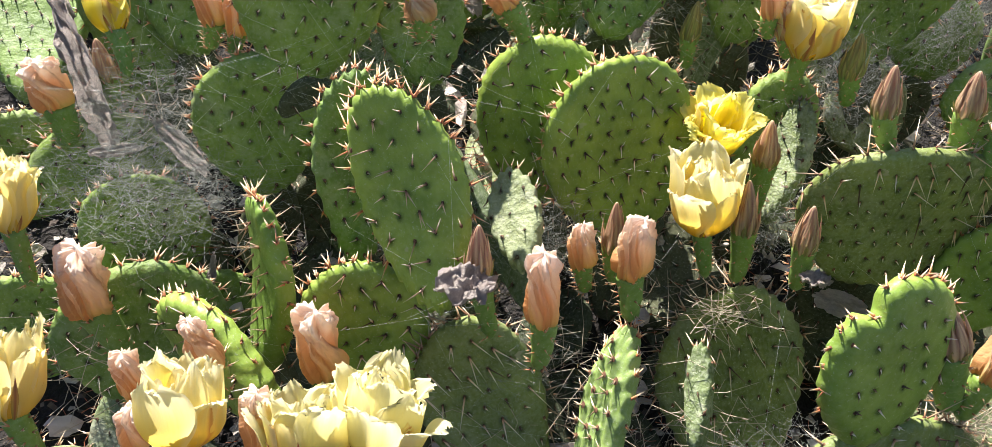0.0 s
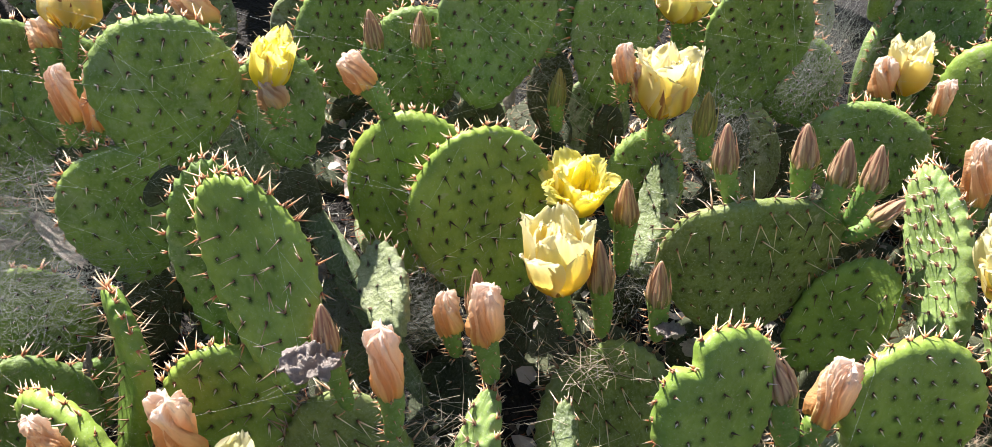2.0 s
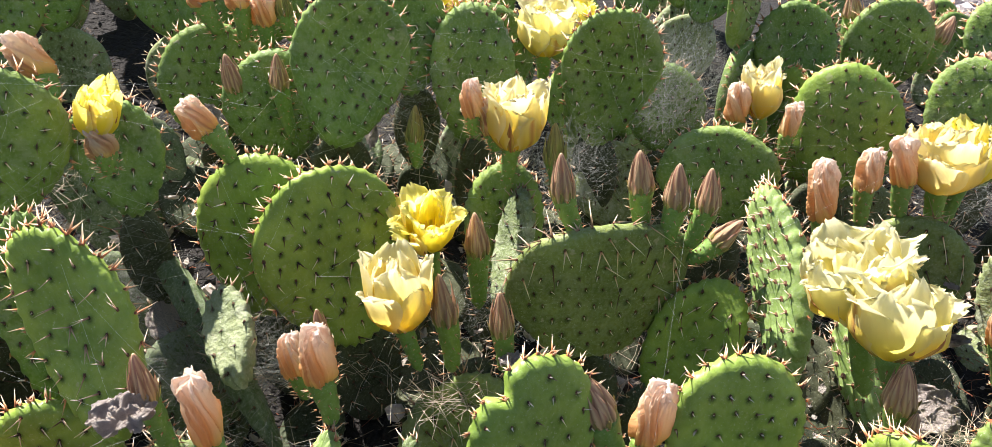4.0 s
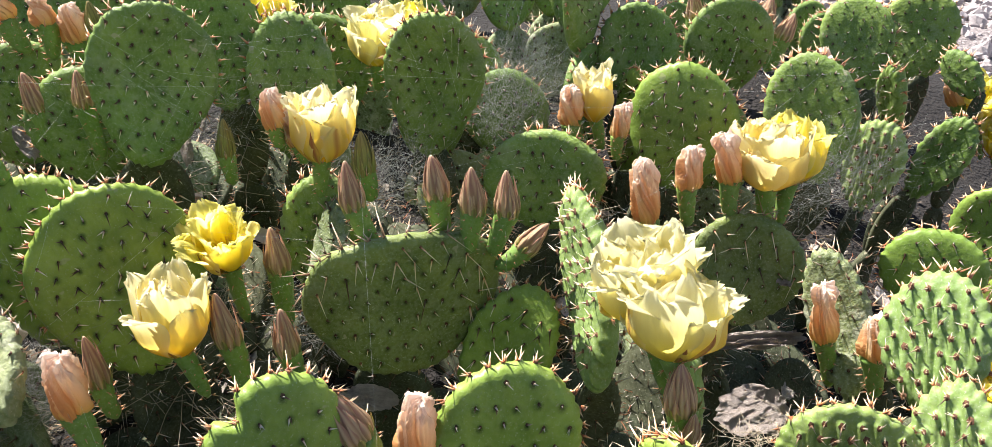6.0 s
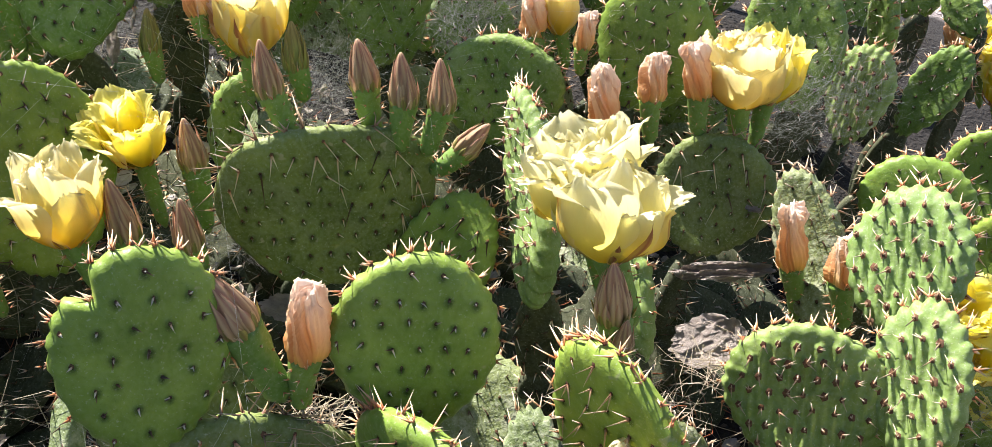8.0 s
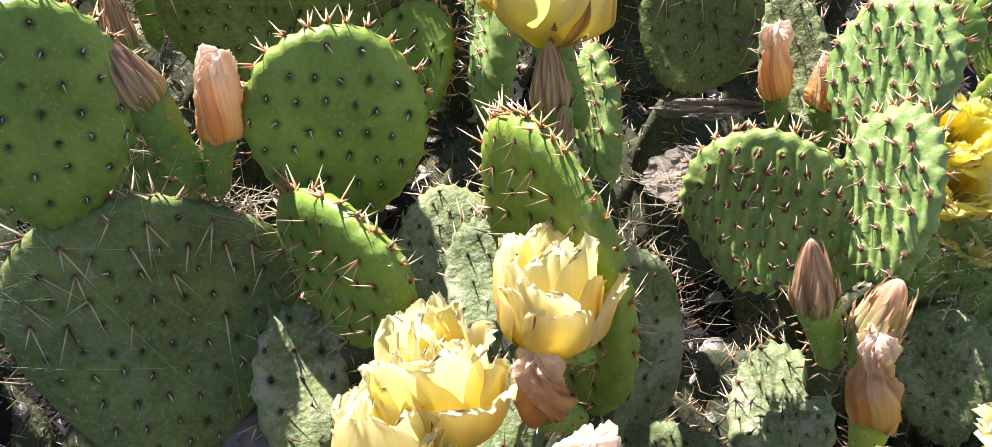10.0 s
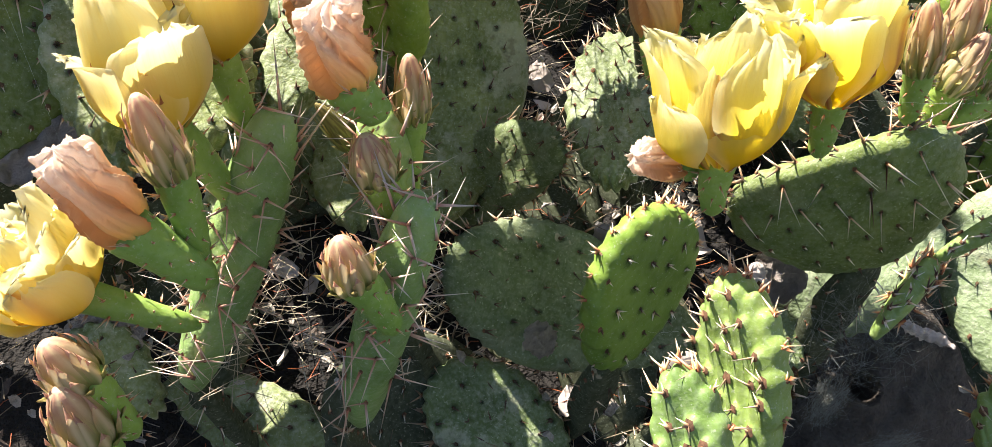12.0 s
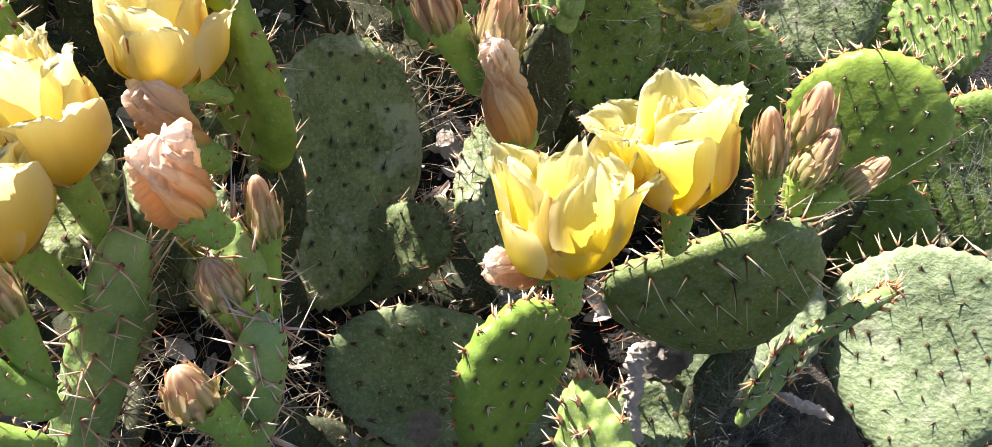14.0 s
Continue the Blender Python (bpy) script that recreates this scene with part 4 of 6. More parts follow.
def back_plant():
    plant = new_plant(0.25, 1.1, "prickly pear with upright web-covered green pads")

    def joint(style, base, tip, width, face, carried=False, **more):
        pad(plant, style, base, tip, width, face, **more)
        if not carried and style not in ("old", "dim", "bare", "knob", "worn"):
            support(plant, base, width)

    joint("web", (0.135, 1.032, 0.443), (0.196, 1.055, 0.632), 0.151, (0.13, -0.99, 0.10))
    joint("web", (0.247, 1.120, 0.465), (0.235, 1.141, 0.643), 0.118, (0.04, -0.99, 0.11))
    joint("web", (0.324, 1.084, 0.392), (0.334, 1.108, 0.592), 0.113, (-0.02, -0.99, 0.11))
    joint("web", (0.508, 1.103, 0.380), (0.526, 1.033, 0.594), 0.130, (-0.28, -0.92, -0.28))
    joint("web", (0.337, 0.915, 0.255), (0.354, 0.936, 0.429), 0.103, (-0.06, -0.99, 0.11))
    joint("web", (-0.050, 1.192, 0.385), (-0.036, 1.213, 0.562), 0.159, (0.18, -0.98, 0.11))
    joint("web", (0.055, 1.089, 0.392), (0.059, 1.108, 0.550), 0.139, (0.04, -0.99, 0.11))
    joint("web", (0.583, 1.379, 0.297), (0.597, 1.399, 0.460), 0.165, (-0.33, -0.94, 0.11))
    flower(plant, (0.352, 0.933, 0.402), (0.360, 0.930, 0.457), (0.366, 0.931, 0.552), 0.080, "apricot")
    withered(plant, (0.315, 0.930, 0.481), (0.313, 0.930, 0.502), (0.314, 0.930, 0.548), 0.027)
    withered(plant, (0.340, 0.930, 0.457), (0.336, 0.930, 0.477), (0.327, 0.930, 0.523), 0.028)
    flower(plant, (0.445, 1.200, 0.445), (0.447, 1.200, 0.485), (0.454, 1.193, 0.570), 0.090, "pale")
    flower(plant, (0.504, 1.250, 0.459), (0.505, 1.250, 0.494), (0.510, 1.245, 0.555), 0.064, "yellow")
    flower(plant, (0.299, 1.200, 0.524), (0.302, 1.200, 0.554), (0.313, 1.193, 0.615), 0.066, "yellow")
    bud(plant, (0.007, 1.100, 0.428), (0.007, 1.100, 0.503), (0.001, 1.100, 0.554), 0.034)
    bud(plant, (0.074, 1.080, 0.438), (0.069, 1.080, 0.508), (0.071, 1.080, 0.555), 0.030)
    bud(plant, (0.241, 1.000, 0.411), (0.240, 1.000, 0.448), (0.246, 1.000, 0.497), 0.028, "green")
    withered(plant, (0.042, 1.200, 0.521), (0.045, 1.200, 0.560), (0.050, 1.200, 0.610), 0.034)
    withered(plant, (0.012, 1.200, 0.543), (0.016, 1.200, 0.588), (0.011, 1.200, 0.628), 0.035)
    withered(plant, (-0.020, 1.200, 0.555), (-0.036, 1.200, 0.597), (-0.046, 1.200, 0.641), 0.039)
    bud(plant, (0.081, 1.200, 0.536), (0.075, 1.200, 0.573), (0.075, 1.200, 0.614), 0.027, "green")
    return plant



def middle_plant():
    plant = new_plant(0.45, 0.75, "prickly pear with a broad dark long-spined pad and brown buds")

    def joint(style, base, tip, width, face, carried=False, **more):
        pad(plant, style, base, tip, width, face, **more)
        if not carried and style not in ("old", "dim", "bare", "knob", "worn"):
            support(plant, base, width)

    joint("long", (0.420, 0.764, 0.259), (0.443, 0.746, 0.437), 0.215, (0.10, -0.99, -0.08), broad=True, flat=0.75)
    joint("red", (0.489, 0.739, 0.205), (0.582, 0.728, 0.348), 0.096, (-0.51, -0.81, 0.27))
    joint("old", (0.559, 0.648, 0.031), (0.584, 0.754, 0.137), 0.113, (-0.04, -0.70, 0.71))
    joint("old", (0.329, 0.838, 0.282), (0.372, 0.916, 0.399), 0.051, (-0.70, -0.45, 0.56))
    flower(plant, (0.249, 0.840, 0.304), (0.247, 0.830, 0.386), (0.247, 0.792, 0.472), 0.066, "yellow", True)
    bud(plant, (0.297, 0.812, 0.306), (0.300, 0.812, 0.381), (0.299, 0.812, 0.434), 0.033)
    bud(plant, (0.255, 0.700, 0.305), (0.253, 0.700, 0.369), (0.250, 0.700, 0.428), 0.031)
    bud(plant, (0.311, 0.680, 0.312), (0.310, 0.680, 0.361), (0.310, 0.680, 0.412), 0.029)
    bud(plant, (0.408, 0.763, 0.415), (0.392, 0.763, 0.468), (0.390, 0.763, 0.521), 0.030)
    bud(plant, (0.483, 0.770, 0.414), (0.480, 0.770, 0.465), (0.477, 0.770, 0.512), 0.033)
    bud(plant, (0.507, 0.750, 0.406), (0.514, 0.750, 0.451), (0.515, 0.750, 0.502), 0.032)
    bud(plant, (0.532, 0.750, 0.399), (0.549, 0.750, 0.442), (0.551, 0.750, 0.493), 0.031)
    bud(plant, (0.539, 0.760, 0.373), (0.568, 0.760, 0.390), (0.598, 0.760, 0.418), 0.030)
    bud(plant, (0.411, 0.900, 0.410), (0.408, 0.900, 0.445), (0.410, 0.900, 0.497), 0.031, "green")
    return plant



def front_mid_plant():
    plant = new_plant(0.4, 0.47, "prickly pear with smooth bright green round pads")

    def joint(style, base, tip, width, face, carried=False, **more):
        pad(plant, style, base, tip, width, face, **more)
        if not carried and style not in ("old", "dim", "bare", "knob", "worn"):
            support(plant, base, width)

    joint("fresh", (0.306, 0.469, 0.319), (0.321, 0.495, 0.466), 0.117, (0.33, -0.94, 0.14), carried=True, notch=True)
    joint("long", (0.332, 0.436, 0.121), (0.363, 0.502, 0.319), 0.216, (0.28, -0.92, 0.26))
    joint("fresh", (0.477, 0.501, 0.275), (0.512, 0.518, 0.421), 0.129, (0.00, -0.99, 0.11), carried=True)
    joint("pale", (0.498, 0.425, 0.222), (0.476, 0.448, 0.338), 0.150, (-0.74, -0.64, -0.20))
    joint("old", (0.450, 0.353, 0.167), (0.452, 0.457, 0.237), 0.065, (0.19, -0.55, 0.81))
    joint("old", (0.437, 0.404, 0.105), (0.434, 0.490, 0.156), 0.065, (0.30, -0.48, 0.82))
    joint("old", (0.404, 0.330, -0.169), (0.429, 0.386, -0.135), 0.119, (0.27, -0.59, 0.76))
    bud(plant, (0.391, 0.507, 0.322), (0.372, 0.507, 0.390), (0.356, 0.507, 0.437), 0.039)
    withered(plant, (0.405, 0.506, 0.313), (0.414, 0.506, 0.356), (0.425, 0.506, 0.421), 0.032)
    return plant



def big_bloom_plant():
    plant = new_plant(0.66, 0.58, "prickly pear with ribbed upright pad and large cream flowers")

    def joint(style, base, tip, width, face, carried=False, **more):
        pad(plant, style, base, tip, width, face, **more)
        if not carried and style not in ("old", "dim", "bare", "knob", "worn"):
            support(plant, base, width)

    joint("ridge", (0.625, 0.653, 0.274), (0.638, 0.794, 0.434), 0.083, (-0.95, -0.20, 0.25))
    joint("ridge", (0.725, 0.649, 0.188), (0.729, 0.741, 0.292), 0.051, (-0.81, -0.42, 0.41))
    joint("old", (0.586, 0.470, 0.147), (0.593, 0.563, 0.221), 0.051, (-0.26, -0.59, 0.76))
    joint("old", (0.651, 0.484, -0.081), (0.745, 0.611, 0.138), 0.167, (-0.01, -0.86, 0.50))
    joint("dim", (0.638, 0.575, -0.148), (0.798, 0.435, 0.035), 0.085, (-0.78, -0.57, 0.25))
    flower(plant, (0.683, 0.609, 0.282), (0.659, 0.600, 0.389), (0.642, 0.625, 0.474), 0.102, "pale")
    flower(plant, (0.682, 0.554, 0.311), (0.655, 0.545, 0.390), (0.663, 0.561, 0.470), 0.098, "pale")
    bud(plant, (0.655, 0.509, 0.292), (0.650, 0.509, 0.355), (0.649, 0.509, 0.405), 0.034)
    bud(plant, (0.648, 0.490, 0.313), (0.652, 0.490, 0.336), (0.656, 0.490, 0.365), 0.019)
    return plant



def back_right_plant():
    plant = new_plant(0.85, 1.02, "prickly pear with web-covered pads and salmon withered blooms")

    def joint(style, base, tip, width, face, carried=False, **more):
        pad(plant, style, base, tip, width, face, **more)
        if not carried and style not in ("old", "dim", "bare", "knob", "worn"):
            support(plant, base, width)

    joint("web", (0.855, 1.208, 0.372), (0.859, 1.226, 0.521), 0.127, (-0.41, -0.91, 0.11))
    joint("red", (0.838, 1.037, 0.294), (0.892, 1.058, 0.469), 0.158, (-0.48, -0.87, 0.10))
    joint("red", (0.845, 1.234, 0.241), (0.832, 1.126, 0.443), 0.096, (-0.99, -0.12, -0.13))
    joint("web", (0.641, 0.942, 0.307), (0.637, 0.958, 0.441), 0.162, (-0.32, -0.94, 0.11))
    joint("long", (0.866, 0.853, 0.173), (0.908, 0.871, 0.323), 0.145, (-0.46, -0.88, 0.10))
    joint("web", (0.634, 1.177, 0.304), (0.640, 1.195, 0.451), 0.126, (-0.40, -0.91, 0.11))
    flower(plant, (0.929, 0.901, 0.289), (0.924, 0.895, 0.354), (0.924, 0.900, 0.445), 0.099, "cream")
    flower(plant, (0.959, 0.916, 0.277), (0.966, 0.910, 0.349), (0.972, 0.911, 0.436), 0.084, "yellow")
    withered(plant, (0.873, 0.890, 0.318), (0.869, 0.890, 0.370), (0.857, 0.890, 0.437), 0.035)
    withered(plant, (0.800, 0.860, 0.334), (0.797, 0.860, 0.385), (0.803, 0.860, 0.438), 0.033)
    withered(plant, (0.749, 0.860, 0.303), (0.747, 0.860, 0.346), (0.737, 0.860, 0.429), 0.037)
    flower(plant, (0.750, 1.067, 0.359), (0.742, 1.067, 0.407), (0.737, 1.069, 0.494), 0.056, "apricot")
    withered(plant, (0.713, 1.060, 0.377), (0.704, 1.060, 0.408), (0.705, 1.060, 0.462), 0.036)
    withered(plant, (0.752, 1.000, 0.373), (0.754, 1.000, 0.404), (0.761, 1.000, 0.450), 0.026)
    bud(plant, (0.965, 1.250, 0.426), (0.966, 1.250, 0.484), (0.958, 1.250, 0.528), 0.037)
    bud(plant, (1.028, 1.250, 0.419), (1.024, 1.250, 0.484), (1.016, 1.250, 0.523), 0.035)
    return plant



def right_plant():
    plant = new_plant(0.92, 0.58, "prickly pear with strongly ridged, sunlit spiny pads")

    def joint(style, base, tip, width, face, carried=False, **more):
        pad(plant, style, base, tip, width, face, **more)
        if not carried and style not in ("old", "dim", "bare", "knob", "worn"):
            support(plant, base, width)

    joint("ridge", (0.823, 0.492, 0.172), (0.834, 0.531, 0.303), 0.136, (-0.40, -0.88, 0.24), carried=True)
    joint("ridge", (0.937, 0.545, 0.252), (0.973, 0.617, 0.374), 0.106, (-0.72, -0.49, 0.49))
    joint("ridge", (0.895, 0.441, 0.203), (0.927, 0.511, 0.324), 0.078, (-0.76, -0.45, 0.47))
    joint("old", (0.952, 0.686, 0.166), (0.945, 0.778, 0.312), 0.078, (-0.73, -0.60, 0.34))
    joint("worn", (0.830, 0.379, 0.011), (0.860, 0.512, 0.077), 0.090, (-0.32, -0.36, 0.88), carried=True)
    joint("web", (0.998, 0.585, 0.016), (0.981, 0.602, 0.159), 0.131, (-0.31, -0.95, 0.11))
    joint("web", (1.122, 0.573, -0.022), (1.058, 0.593, 0.148), 0.121, (-0.36, -0.93, 0.11))
    joint("old", (1.270, 0.581, 0.004), (1.256, 0.658, 0.099), 0.129, (-0.51, -0.70, 0.49))
    joint("old", (1.056, 0.480, -0.060), (1.049, 0.566, 0.055), 0.103, (-0.50, -0.71, 0.50))
    joint("web", (1.165, 0.560, -0.077), (1.142, 0.621, 0.075), 0.117, (-0.54, -0.81, 0.25))
    joint("web", (1.073, 0.565, -0.020), (1.063, 0.612, 0.106), 0.132, (-0.46, -0.85, 0.28))
    withered(plant, (0.933, 0.712, 0.164), (0.917, 0.712, 0.234), (0.911, 0.712, 0.309), 0.032)
    withered(plant, (0.947, 0.645, 0.199), (0.934, 0.645, 0.256), (0.941, 0.645, 0.308), 0.034)
    flower(plant, (1.056, 0.634, 0.186), (1.056, 0.625, 0.205), (1.056, 0.589, 0.254), 0.066, "yellow", True)
    flower(plant, (1.065, 0.609, 0.126), (1.061, 0.600, 0.159), (1.058, 0.572, 0.211), 0.072, "yellow", True)
    flower(plant, (1.121, 0.599, 0.026), (1.106, 0.590, 0.094), (1.092, 0.571, 0.158), 0.068, "yellow", True)
    return plant



def far_right_plant():
    plant = new_plant(1.25, 0.98, "prickly pear with small dusty pads and lemon flowers")

    def joint(style, base, tip, width, face, carried=False, **more):
        pad(plant, style, base, tip, width, face, **more)
        if not carried and style not in ("old", "dim", "bare", "knob", "worn"):
            support(plant, base, width)

    joint("web", (1.067, 1.013, 0.277), (1.068, 1.074, 0.463), 0.131, (-0.55, -0.80, 0.26))
    joint("ridge", (1.147, 1.016, 0.225), (1.169, 1.014, 0.367), 0.090, (-0.78, -0.62, 0.11))
    joint("web", (1.238, 1.096, 0.320), (1.201, 1.054, 0.430), 0.056, (-0.95, 0.01, -0.31))
    joint("web", (1.270, 1.058, 0.209), (1.308, 1.008, 0.349), 0.073, (-0.85, -0.53, 0.04))
    joint("web", (1.365, 1.362, 0.272), (1.353, 1.425, 0.440), 0.128, (-0.51, -0.81, 0.27))
    joint("web", (1.494, 1.382, 0.275), (1.492, 1.431, 0.432), 0.149, (-0.56, -0.79, 0.24))
    joint("web", (1.523, 1.257, 0.275), (1.493, 1.314, 0.345), 0.065, (-0.89, -0.45, -0.02))
    joint("red", (1.108, 0.775, 0.189), (1.114, 0.803, 0.301), 0.130, (-0.58, -0.78, 0.23))
    joint("red", (1.457, 1.038, 0.007), (1.474, 1.069, 0.185), 0.173, (-0.66, -0.73, 0.19))
    joint("red", (1.301, 0.858, -0.002), (1.334, 0.853, 0.165), 0.114, (-0.74, -0.66, 0.13))
    joint("ridge", (1.396, 0.538, -0.006), (1.401, 0.622, 0.089), 0.114, (-0.61, -0.58, 0.55))
    joint("web", (1.374, 0.605, -0.028), (1.378, 0.637, 0.094), 0.141, (-0.60, -0.77, 0.22))
    bud(plant, (1.073, 1.230, 0.406), (1.075, 1.230, 0.468), (1.087, 1.230, 0.510), 0.037)
    bud(plant, (1.083, 1.220, 0.393), (1.104, 1.220, 0.441), (1.124, 1.220, 0.482), 0.037)
    withered(plant, (1.067, 1.120, 0.387), (1.088, 1.120, 0.421), (1.132, 1.120, 0.441), 0.035)
    flower(plant, (1.637, 1.342, 0.103), (1.606, 1.336, 0.195), (1.564, 1.284, 0.297), 0.072, "yellow", True)
    flower(plant, (1.662, 1.306, 0.060), (1.635, 1.300, 0.127), (1.597, 1.255, 0.224), 0.070, "yellow", True)
    withered(plant, (1.567, 1.330, 0.195), (1.548, 1.330, 0.236), (1.529, 1.330, 0.287), 0.038)
    return plant



def front_left_plant():
    plant = new_plant(0.53, 0.29, "prickly pear with apricot-yellow flowers on long green ovaries")

    def joint(style, base, tip, width, face, carried=False, **more):
        pad(plant, style, base, tip, width, face, **more)
        if not carried and style not in ("old", "dim", "bare", "knob", "worn"):
            support(plant, base, width, 0.35)

    joint("old", (0.545, 0.296, -0.154), (0.362, 0.371, -0.134), 0.089, (-0.11, -0.51, 0.86))
    joint("stem", (0.468, 0.262, 0.010), (0.580, 0.293, 0.203), 0.047, (-0.35, -0.87, 0.34))
    joint("stem", (0.571, 0.225, -0.036), (0.653, 0.205, 0.188), 0.040, (-0.68, -0.71, 0.19))
    joint("old", (0.574, 0.338, 0.166), (0.596, 0.398, 0.210), 0.042, (0.01, -0.59, 0.81))
    joint("old", (0.522, 0.304, 0.181), (0.545, 0.387, 0.218), 0.054, (0.44, -0.47, 0.77))
    joint("old", (0.539, 0.331, 0.117), (0.559, 0.414, 0.166), 0.053, (0.28, -0.54, 0.79))
    joint("old", (0.581, 0.360, 0.075), (0.603, 0.434, 0.121), 0.047, (0.21, -0.56, 0.80))
    joint("old", (0.418, 0.292, -0.050), (0.365, 0.347, 0.001), 0.057, (0.23, -0.53, 0.81))
    joint("old", (0.532, 0.308, 0.074), (0.525, 0.373, 0.117), 0.054, (0.16, -0.53, 0.83))
    joint("old", (0.577, 0.400, 0.094), (0.578, 0.470, 0.140), 0.056, (0.11, -0.55, 0.83))
    joint("old", (0.605, 0.324, 0.069), (0.596, 0.383, 0.108), 0.043, (0.03, -0.55, 0.84))
    flower(plant, (0.553, 0.320, 0.152), (0.552, 0.314, 0.242), (0.547, 0.322, 0.336), 0.075, "apricot")
    flower(plant, (0.539, 0.284, 0.137), (0.517, 0.278, 0.222), (0.523, 0.294, 0.312), 0.076, "apricot")
    bud(plant, (0.522, 0.214, 0.159), (0.529, 0.214, 0.233), (0.527, 0.214, 0.281), 0.026, "tan")
    withered(plant, (0.528, 0.200, 0.164), (0.499, 0.200, 0.211), (0.488, 0.200, 0.267), 0.037)
    flower(plant, (0.499, 0.225, 0.106), (0.446, 0.225, 0.151), (0.420, 0.226, 0.212), 0.073, "apricot")
    bud(plant, (0.452, 0.150, 0.047), (0.449, 0.150, 0.112), (0.451, 0.150, 0.157), 0.034, "tan")
    bud(plant, (0.463, 0.165, 0.090), (0.454, 0.165, 0.144), (0.449, 0.165, 0.177), 0.031, "tan")
    return plant



def front_plant():
    plant = new_plant(0.7, 0.3, "low prickly pear with old grey-green pads lying on the soil")

    def joint(style, base, tip, width, face, carried=False, **more):
        pad(plant, style, base, tip, width, face, **more)
        if not carried and style not in ("old", "dim", "bare", "knob", "worn"):
            support(plant, base, width, 0.35)

    joint("pale", (0.668, 0.392, 0.165), (0.618, 0.448, 0.380), 0.120, (-0.80, -0.60, -0.08))
    joint("fresh", (0.769, 0.224, -0.027), (0.833, 0.267, 0.084), 0.098, (0.34, -0.92, 0.05))
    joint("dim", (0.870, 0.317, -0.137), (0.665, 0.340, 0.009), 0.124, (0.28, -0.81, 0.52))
    joint("old", (0.740, 0.244, -0.191), (0.636, 0.321, -0.125), 0.100, (0.03, -0.63, 0.78))
    joint("ridge", (0.775, 0.052, 0.037), (0.778, 0.115, 0.106), 0.043, (-0.68, -0.53, 0.51))
    joint("stem", (0.636, 0.259, 0.126), (0.640, 0.283, 0.208), 0.034, (-0.54, -0.80, 0.26))
    bud(plant, (0.817, 0.360, 0.215), (0.797, 0.360, 0.272), (0.785, 0.360, 0.326), 0.034)
    flower(plant, (0.648, 0.360, 0.246), (0.620, 0.354, 0.267), (0.624, 0.375, 0.343), 0.069, "apricot")
    withered(plant, (0.637, 0.338, 0.211), (0.619, 0.338, 0.226), (0.606, 0.338, 0.282), 0.035)
    withered(plant, (0.639, 0.254, 0.218), (0.625, 0.254, 0.241), (0.620, 0.254, 0.292), 0.038)
    bud(plant, (0.647, 0.278, 0.121), (0.659, 0.278, 0.196), (0.663, 0.278, 0.239), 0.023, "tan")
    bud(plant, (0.638, 0.238, 0.144), (0.630, 0.238, 0.185), (0.629, 0.238, 0.217), 0.029, "tan")
    bud(plant, (0.622, 0.182, 0.113), (0.607, 0.182, 0.161), (0.606, 0.182, 0.194), 0.029, "tan")
    bud(plant, (0.632, 0.302, 0.148), (0.617, 0.302, 0.168), (0.600, 0.302, 0.202), 0.022, "green")
    return plant



def front_right_plant():
    plant = new_plant(0.93, 0.28, "prickly pear with yellow flowers on a broad dark pad")

    def joint(style, base, tip, width, face, carried=False, **more):
        pad(plant, style, base, tip, width, face, **more)
        if not carried and style not in ("old", "dim", "bare", "knob", "worn"):
            support(plant, base, width, 0.35)

    joint("ridge", (0.825, 0.097, -0.006), (0.839, 0.176, 0.102), 0.062, (-0.89, -0.30, 0.34))
    joint("long", (1.003, 0.266, -0.023), (0.954, 0.275, 0.098), 0.168, (-0.10, -0.90, -0.44), broad=True, flat=0.6)
    joint("knob", (0.953, 0.177, 0.006), (1.013, 0.208, 0.040), 0.018, (-0.25, -0.44, 0.86))
    joint("red", (0.950, 0.068, -0.108), (0.942, 0.097, -0.030), 0.055, (-0.46, -0.85, 0.27))
    joint("old", (0.941, 0.257, -0.158), (0.933, 0.309, -0.096), 0.070, (-0.24, -0.76, 0.60))
    bud(plant, (0.830, 0.340, 0.217), (0.829, 0.340, 0.254), (0.838, 0.340, 0.302), 0.031, "tan")
    withered(plant, (0.835, 0.322, 0.161), (0.835, 0.322, 0.197), (0.825, 0.322, 0.271), 0.036)
    flower(plant, (0.842, 0.228, 0.114), (0.839, 0.222, 0.162), (0.846, 0.249, 0.248), 0.082, "butter")
    flower(plant, (0.924, 0.248, 0.128), (0.921, 0.242, 0.177), (0.920, 0.264, 0.261), 0.080, "butter")
    withered(plant, (0.826, 0.237, 0.143), (0.817, 0.237, 0.151), (0.789, 0.237, 0.167), 0.030)
    bud(plant, (1.003, 0.270, 0.123), (1.001, 0.270, 0.166), (0.995, 0.270, 0.217), 0.025, "tan")
    return plant



